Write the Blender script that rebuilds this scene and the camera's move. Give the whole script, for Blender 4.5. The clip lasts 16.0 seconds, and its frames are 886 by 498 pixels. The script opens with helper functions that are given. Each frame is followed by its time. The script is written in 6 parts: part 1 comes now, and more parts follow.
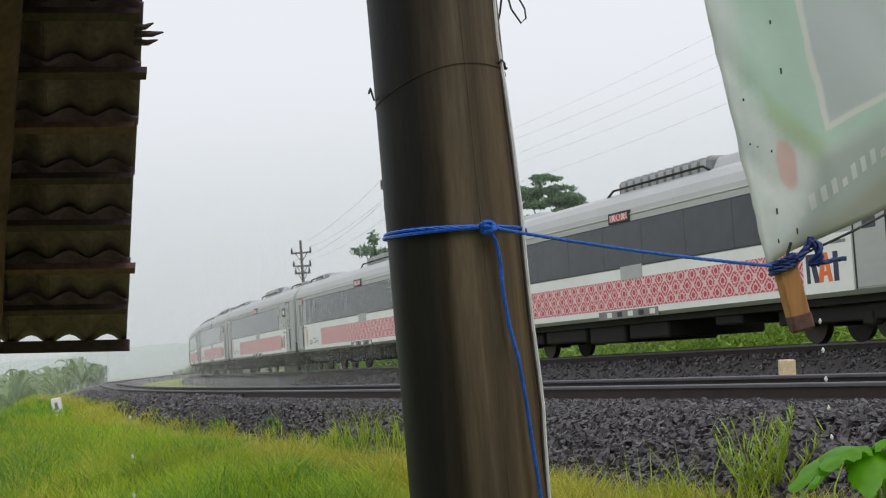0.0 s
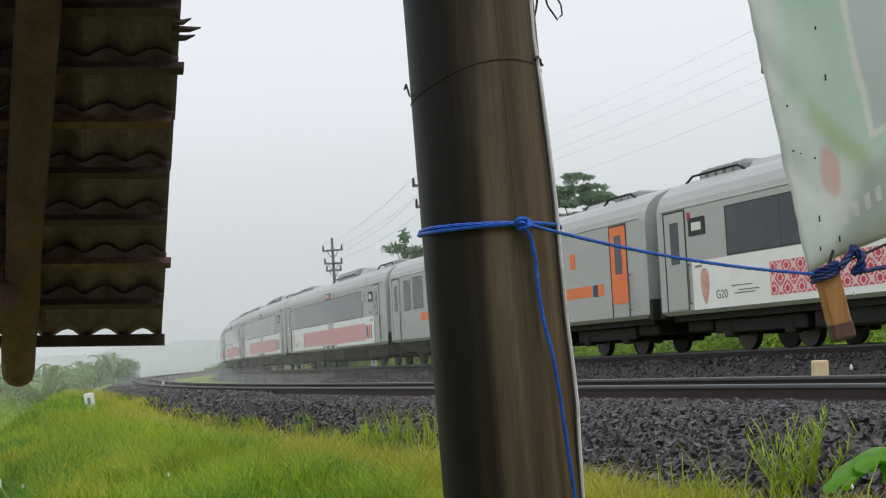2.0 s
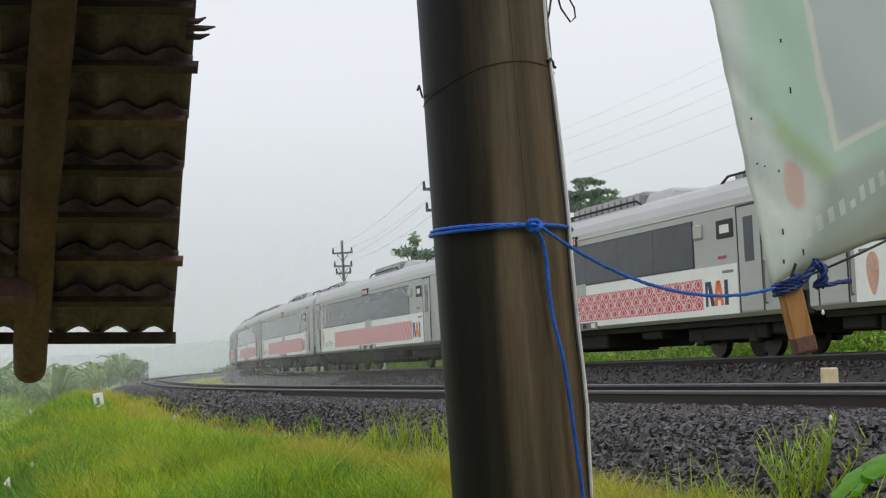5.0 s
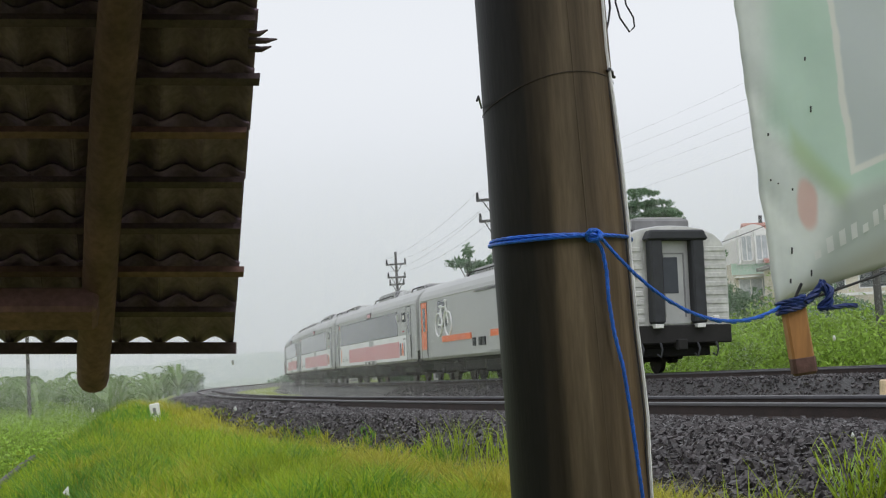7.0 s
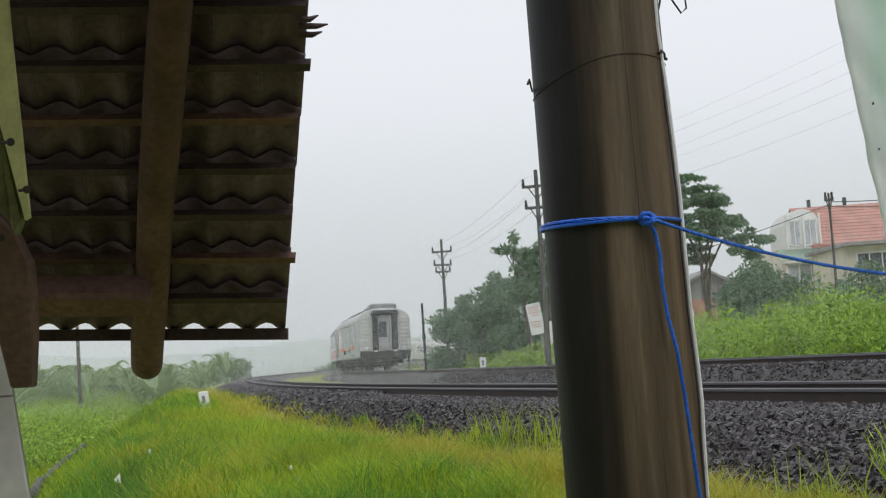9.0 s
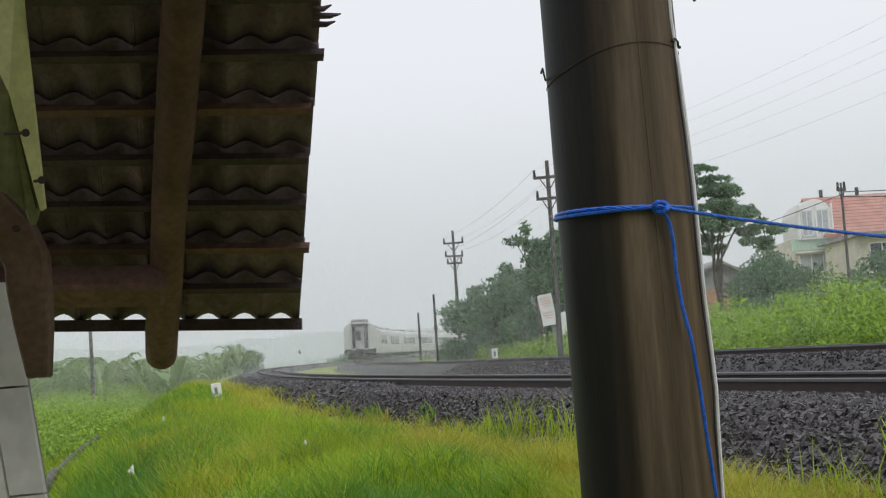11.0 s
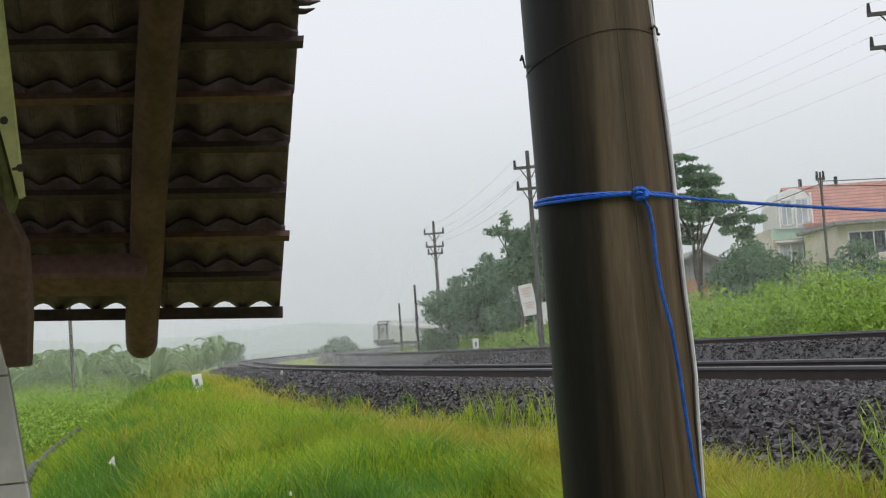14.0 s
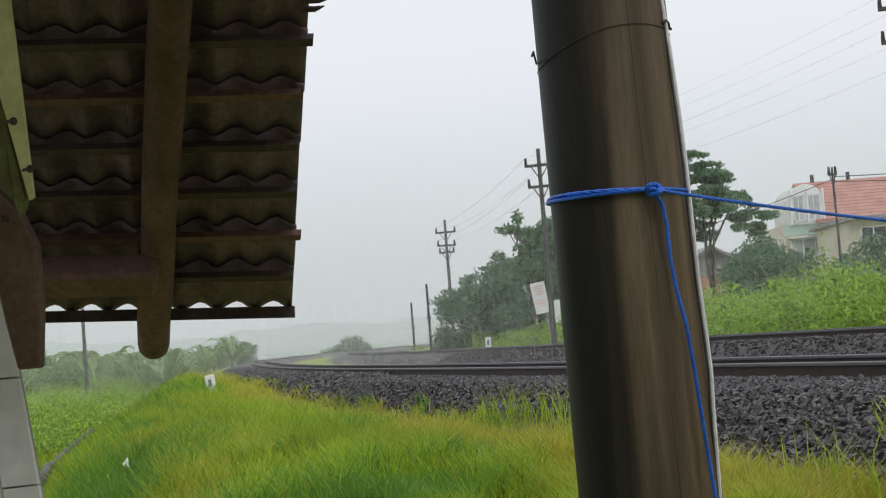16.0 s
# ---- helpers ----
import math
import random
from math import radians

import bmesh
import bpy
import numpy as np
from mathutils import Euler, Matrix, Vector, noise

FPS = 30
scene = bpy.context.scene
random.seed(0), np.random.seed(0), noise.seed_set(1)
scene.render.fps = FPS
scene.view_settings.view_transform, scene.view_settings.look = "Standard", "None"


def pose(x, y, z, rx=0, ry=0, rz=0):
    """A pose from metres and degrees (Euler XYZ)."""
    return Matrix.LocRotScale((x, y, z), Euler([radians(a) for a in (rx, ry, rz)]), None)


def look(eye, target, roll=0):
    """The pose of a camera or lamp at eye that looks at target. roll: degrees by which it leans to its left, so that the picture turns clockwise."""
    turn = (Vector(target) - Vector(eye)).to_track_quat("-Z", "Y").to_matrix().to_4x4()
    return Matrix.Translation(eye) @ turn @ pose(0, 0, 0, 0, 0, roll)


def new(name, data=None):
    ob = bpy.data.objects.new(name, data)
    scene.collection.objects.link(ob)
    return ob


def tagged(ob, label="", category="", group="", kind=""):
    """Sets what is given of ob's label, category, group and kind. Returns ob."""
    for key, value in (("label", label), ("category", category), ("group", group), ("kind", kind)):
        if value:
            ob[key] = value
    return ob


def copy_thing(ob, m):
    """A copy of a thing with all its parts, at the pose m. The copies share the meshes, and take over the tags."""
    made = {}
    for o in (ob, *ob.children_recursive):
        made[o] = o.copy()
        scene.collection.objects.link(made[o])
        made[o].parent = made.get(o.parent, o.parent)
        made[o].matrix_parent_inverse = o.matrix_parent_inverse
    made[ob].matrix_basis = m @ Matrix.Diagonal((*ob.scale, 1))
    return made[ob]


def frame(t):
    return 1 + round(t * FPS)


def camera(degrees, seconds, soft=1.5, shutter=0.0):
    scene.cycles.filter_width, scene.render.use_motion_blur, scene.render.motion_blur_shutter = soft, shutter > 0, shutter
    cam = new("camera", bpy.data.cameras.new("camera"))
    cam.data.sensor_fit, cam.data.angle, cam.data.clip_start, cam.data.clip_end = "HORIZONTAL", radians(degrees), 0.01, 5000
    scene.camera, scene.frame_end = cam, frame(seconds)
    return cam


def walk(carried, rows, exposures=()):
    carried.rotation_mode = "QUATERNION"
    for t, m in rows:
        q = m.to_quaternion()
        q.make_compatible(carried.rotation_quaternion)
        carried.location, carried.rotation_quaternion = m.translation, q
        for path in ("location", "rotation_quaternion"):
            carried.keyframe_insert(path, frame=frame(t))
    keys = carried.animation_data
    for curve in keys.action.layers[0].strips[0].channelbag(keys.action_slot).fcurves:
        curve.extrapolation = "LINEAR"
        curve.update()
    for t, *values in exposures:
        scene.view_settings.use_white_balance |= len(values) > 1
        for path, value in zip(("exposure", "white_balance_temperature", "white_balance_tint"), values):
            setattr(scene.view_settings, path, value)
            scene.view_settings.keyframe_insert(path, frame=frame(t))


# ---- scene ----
import itertools

cam = camera(35.49, 16.0, soft=1.2)
EYE = 1.6


def aim(t, x, y, z, yaw, pitch, roll):
    """Camera row from the eye, the turn to the left, the tilt up and the lean, in degrees."""
    turn = Matrix.Rotation(radians(yaw), 4, "Z") @ Matrix.Rotation(radians(90 + pitch), 4, "X") @ Matrix.Rotation(radians(roll), 4, "Z")
    return t, Matrix.Translation((x, y, EYE + z)) @ turn


PATH = [aim(*row) for row in (
    (0, 0.0378, -0.0078, 0.0219, -5.772, 4.125, -4.654),
    (0.5, 0.0365, -0.0054, 0.0224, -5.727, 4.187, -4.313),
    (1, 0.0330, -0.0079, 0.0211, -5.064, 4.375, -4.160),
    (1.5, 0.0320, -0.0066, 0.0203, -4.716, 4.145, -4.089),
    (2, 0.0310, -0.0056, 0.0192, -4.482, 4.150, -4.234),
    (2.5, 0.0312, -0.0075, 0.0176, -4.770, 4.226, -3.918),
    (3, 0.0305, -0.0104, 0.0148, -4.722, 4.302, -3.573),
    (5.5, 0.0251, -0.0117, 0.0136, -3.552, 4.359, -3.780),
    (6, 0.0214, -0.0135, 0.0137, -2.714, 4.459, -3.841),
    (6.5, 0.0194, -0.0142, 0.0130, -2.263, 4.515, -3.600),
    (7, 0.0161, -0.0143, 0.0124, -1.912, 4.936, -3.563),
    (7.5, 0.0120, -0.0132, 0.0112, -1.160, 4.857, -3.344),
    (8, 0.0087, -0.0094, 0.0102, -0.572, 4.761, -3.667),
    (8.5, 0.0065, -0.0083, 0.0096, -0.128, 4.908, -3.592),
    (9, 0.0051, -0.0086, 0.0085, 0.011, 4.538, -3.797),
    (9.5, 0.0037, -0.0073, 0.0085, 0.289, 4.631, -3.787),
    (12, 0.0001, -0.0125, 0.0024, 0.533, 3.980, -3.957),
    (12.5, -0.0002, -0.0132, 0.0016, 0.252, 3.998, -4.039),
    (13, -0.0011, -0.0127, 0.0009, 0.521, 3.956, -4.087),
    (13.5, 0.0009, -0.0150, 0.0007, 0.123, 3.932, -4.127),
    (14, 0.0011, -0.0124, -0.0010, -0.261, 3.766, -4.205),
    (14.5, 0.0000, -0.0050, 0.0000, -0.001, 3.671, -4.408),
    (15, -0.0012, 0.0007, 0.0002, 0.332, 3.691, -4.420),
    (15.5, -0.0004, 0.0022, -0.0010, 0.112, 3.647, -4.609),
    (16, -0.0002, 0.0024, -0.0013, 0.222, 3.754, -4.645))]
walk(cam, PATH)

# ---- light: rain sky with one broad, weak sun behind the cloud ----
world = bpy.data.worlds.new("rain_sky")
scene.world = world
world.use_nodes = True
wn, wl = world.node_tree.nodes, world.node_tree.links
sky = wn.new("ShaderNodeTexSky")
sky.sky_type, sky.sun_disc, sky.sun_elevation, sky.sun_rotation = "NISHITA", False, radians(55), radians(200)
sky.dust_density, sky.air_density = 4.0, 1.0
grey = wn.new("ShaderNodeHueSaturation")
grey.inputs["Saturation"].default_value = 0.10
cloud = wn.new("ShaderNodeMix")
cloud.data_type = "RGBA"
cloud.inputs[0].default_value = 0.90
cloud.inputs[7].default_value = (8.55, 8.95, 9.2, 1)
# the cloud deck is a little darker low down, where the rain is thickest
deck, height, rise = wn.new("ShaderNodeTexCoord"), wn.new("ShaderNodeSeparateXYZ"), wn.new("ShaderNodeValToRGB")
wl.new(deck.outputs["Generated"], height.inputs[0])
wl.new(height.outputs[2], rise.inputs[0])
rise.color_ramp.interpolation = "EASE"
rise.color_ramp.elements[0].position, rise.color_ramp.elements[0].color = 0.0, (6.3, 6.72, 7.15, 1)
rise.color_ramp.elements[1].position, rise.color_ramp.elements[1].color = 0.24, (8.65, 8.98, 9.5, 1)
wl.new(rise.outputs[0], cloud.inputs[7])
wl.new(sky.outputs[0], grey.inputs["Color"])
wl.new(grey.outputs[0], cloud.inputs[6])
wl.new(cloud.outputs[2], wn["Background"].inputs[0])
wn["Background"].inputs[1].default_value = 0.1015
sun = new("sun", bpy.data.lights.new("sun", "SUN"))
sun.data.energy, sun.data.angle, sun.data.color = 0.9, radians(40), (1, 0.985, 0.98)
sun.matrix_world = look((0, 0, 60), (-14, 40, 0))


# ---- materials ----
def mat(name, color, rough=0.7, metal=0.0, scale=6.0, vary=0.25, fine=60.0, bump=0.15, space="Object", tint=None, stretch=(1, 1, 1), perpiece=0.0, coat=0.0, depth=0.01):
    """Base colour broken up by a coarse and a fine noise, with fine relief."""
    m = bpy.data.materials.new(name)
    m.use_nodes = True
    n, l = m.node_tree.nodes, m.node_tree.links
    b = n["Principled BSDF"]
    tc, mp = n.new("ShaderNodeTexCoord"), n.new("ShaderNodeMapping")
    mp.inputs["Scale"].default_value = stretch
    if space == "World":
        l.new(n.new("ShaderNodeNewGeometry").outputs["Position"], mp.inputs[0])
    else:
        l.new(tc.outputs[space], mp.inputs[0])
    coarse, grain = n.new("ShaderNodeTexNoise"), n.new("ShaderNodeTexNoise")
    coarse.inputs["Scale"].default_value, coarse.inputs["Detail"].default_value = scale, 5
    grain.inputs["Scale"].default_value, grain.inputs["Detail"].default_value = fine, 3
    for g in (coarse, grain):
        l.new(mp.outputs[0], g.inputs["Vector"])
    ramp = n.new("ShaderNodeValToRGB")
    ramp.color_ramp.elements[0].position, ramp.color_ramp.elements[1].position = 0.3, 0.7
    c = Vector(color)
    other = Vector(tint) if tint else c * (1 - vary)
    ramp.color_ramp.elements[0].color = (*other, 1)
    ramp.color_ramp.elements[1].color = (*(c * (1 + vary * 0.5)), 1)
    l.new(coarse.outputs[0], ramp.inputs[0])
    shade = n.new("ShaderNodeMix")
    shade.data_type, shade.blend_type = "RGBA", "MULTIPLY"
    shade.inputs[0].default_value = min(1.0, vary * 1.6)
    l.new(ramp.outputs[0], shade.inputs[6])
    l.new(grain.outputs[0], shade.inputs[7])
    gain = n.new("ShaderNodeMix")
    gain.data_type, gain.blend_type = "RGBA", "MULTIPLY"
    gain.inputs[0].default_value = 1.0
    k = 1 + 0.8 * min(1.0, vary * 1.6)
    gain.inputs[7].default_value = (k, k, k, 1)
    l.new(shade.outputs[2], gain.inputs[6])
    last = gain.outputs[2]
    if perpiece:
        pick = n.new("ShaderNodeNewGeometry").outputs["Random Per Island"] if perpiece > 0 else n.new("ShaderNodeObjectInfo").outputs["Random"]
        hsv, mr = n.new("ShaderNodeHueSaturation"), n.new("ShaderNodeMapRange")
        mr.inputs["To Min"].default_value, mr.inputs["To Max"].default_value = 1 - abs(perpiece), 1 + abs(perpiece)
        l.new(pick, mr.inputs["Value"])
        l.new(mr.outputs[0], hsv.inputs["Value"])
        l.new(last, hsv.inputs["Color"])
        last = hsv.outputs[0]
    l.new(last, b.inputs["Base Color"])
    rr = n.new("ShaderNodeMapRange")
    rr.inputs["To Min"].default_value, rr.inputs["To Max"].default_value = max(0.03, rough - 0.12), min(1, rough + 0.12)
    l.new(coarse.outputs[0], rr.inputs["Value"])
    l.new(rr.outputs[0], b.inputs["Roughness"])
    b.inputs["Metallic"].default_value = metal
    b.inputs["Coat Weight"].default_value = coat
    if bump:
        bp = n.new("ShaderNodeBump")
        bp.inputs["Strength"].default_value, bp.inputs["Distance"].default_value = bump, depth
        l.new(grain.outputs[0], bp.inputs["Height"])
        l.new(bp.outputs[0], b.inputs["Normal"])
    return m


def leafy(name, color, perpiece=0.35, through_light=0.35):
    m = mat(name, color, 0.45, scale=0.6, vary=0.3, fine=25, bump=0, space="World", perpiece=perpiece)
    n, l = m.node_tree.nodes, m.node_tree.links
    b, t, mx = n["Principled BSDF"], n.new("ShaderNodeBsdfTranslucent"), n.new("ShaderNodeMixShader")
    mx.inputs[0].default_value = through_light
    src = b.inputs["Base Color"].links[0].from_socket
    l.new(src, t.inputs[0])
    l.new(b.outputs[0], mx.inputs[1])
    l.new(t.outputs[0], mx.inputs[2])
    l.new(mx.outputs[0], n["Material Output"].inputs[0])
    return m


def glow_through(m, share):
    """Lets part of the light pass through a thin sheet."""
    n, l = m.node_tree.nodes, m.node_tree.links
    b, t, mx = n["Principled BSDF"], n.new("ShaderNodeBsdfTranslucent"), n.new("ShaderNodeMixShader")
    mx.inputs[0].default_value = share
    l.new(b.inputs["Base Color"].links[0].from_socket, t.inputs[0])
    l.new(b.outputs[0], mx.inputs[1])
    l.new(t.outputs[0], mx.inputs[2])
    l.new(mx.outputs[0], n["Material Output"].inputs[0])
    return m


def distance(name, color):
    """The plain far backdrop: haze painted in as a mist-coloured glow, broken up a little."""
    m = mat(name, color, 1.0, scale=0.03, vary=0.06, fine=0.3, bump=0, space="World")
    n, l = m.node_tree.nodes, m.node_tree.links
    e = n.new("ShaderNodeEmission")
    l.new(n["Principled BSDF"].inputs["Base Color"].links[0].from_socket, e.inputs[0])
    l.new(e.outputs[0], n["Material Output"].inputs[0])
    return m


def stained_shaded_pole():
    """Wet concrete: a paler rain-washed run down one side, rusty brown runs beside it; hut shade painted dark on the
    left.
    """
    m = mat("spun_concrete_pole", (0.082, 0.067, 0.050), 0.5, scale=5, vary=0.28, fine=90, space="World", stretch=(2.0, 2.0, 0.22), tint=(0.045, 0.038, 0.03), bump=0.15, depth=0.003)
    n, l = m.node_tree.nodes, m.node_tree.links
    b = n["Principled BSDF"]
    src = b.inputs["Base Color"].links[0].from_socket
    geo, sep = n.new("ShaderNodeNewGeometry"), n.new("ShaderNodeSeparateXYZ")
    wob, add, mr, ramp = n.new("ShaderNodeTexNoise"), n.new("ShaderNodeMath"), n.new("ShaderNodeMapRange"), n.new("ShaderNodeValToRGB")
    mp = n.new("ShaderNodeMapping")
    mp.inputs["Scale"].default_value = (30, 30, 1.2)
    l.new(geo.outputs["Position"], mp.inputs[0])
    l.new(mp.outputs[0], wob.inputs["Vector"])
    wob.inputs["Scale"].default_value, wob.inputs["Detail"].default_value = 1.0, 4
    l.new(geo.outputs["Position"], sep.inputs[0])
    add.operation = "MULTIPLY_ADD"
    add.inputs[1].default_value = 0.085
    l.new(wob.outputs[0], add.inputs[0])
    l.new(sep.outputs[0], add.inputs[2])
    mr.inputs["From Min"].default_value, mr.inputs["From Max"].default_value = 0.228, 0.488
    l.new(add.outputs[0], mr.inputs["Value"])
    # dark first stops paint in the shade under the hut roof; the rest are stains
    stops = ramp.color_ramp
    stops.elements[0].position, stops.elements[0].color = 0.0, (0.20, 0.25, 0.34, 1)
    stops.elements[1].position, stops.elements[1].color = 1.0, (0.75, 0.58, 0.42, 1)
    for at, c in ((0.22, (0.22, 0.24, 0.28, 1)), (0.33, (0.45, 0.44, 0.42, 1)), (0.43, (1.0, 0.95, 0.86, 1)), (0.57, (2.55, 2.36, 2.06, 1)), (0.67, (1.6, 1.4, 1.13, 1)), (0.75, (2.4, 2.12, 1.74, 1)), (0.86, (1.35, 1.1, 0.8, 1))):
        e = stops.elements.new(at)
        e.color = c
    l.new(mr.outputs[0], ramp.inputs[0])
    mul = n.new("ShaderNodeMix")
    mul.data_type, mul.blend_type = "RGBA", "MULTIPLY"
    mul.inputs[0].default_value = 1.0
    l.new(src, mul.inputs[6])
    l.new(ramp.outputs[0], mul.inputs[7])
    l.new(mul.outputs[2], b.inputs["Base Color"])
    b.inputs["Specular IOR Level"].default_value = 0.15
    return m


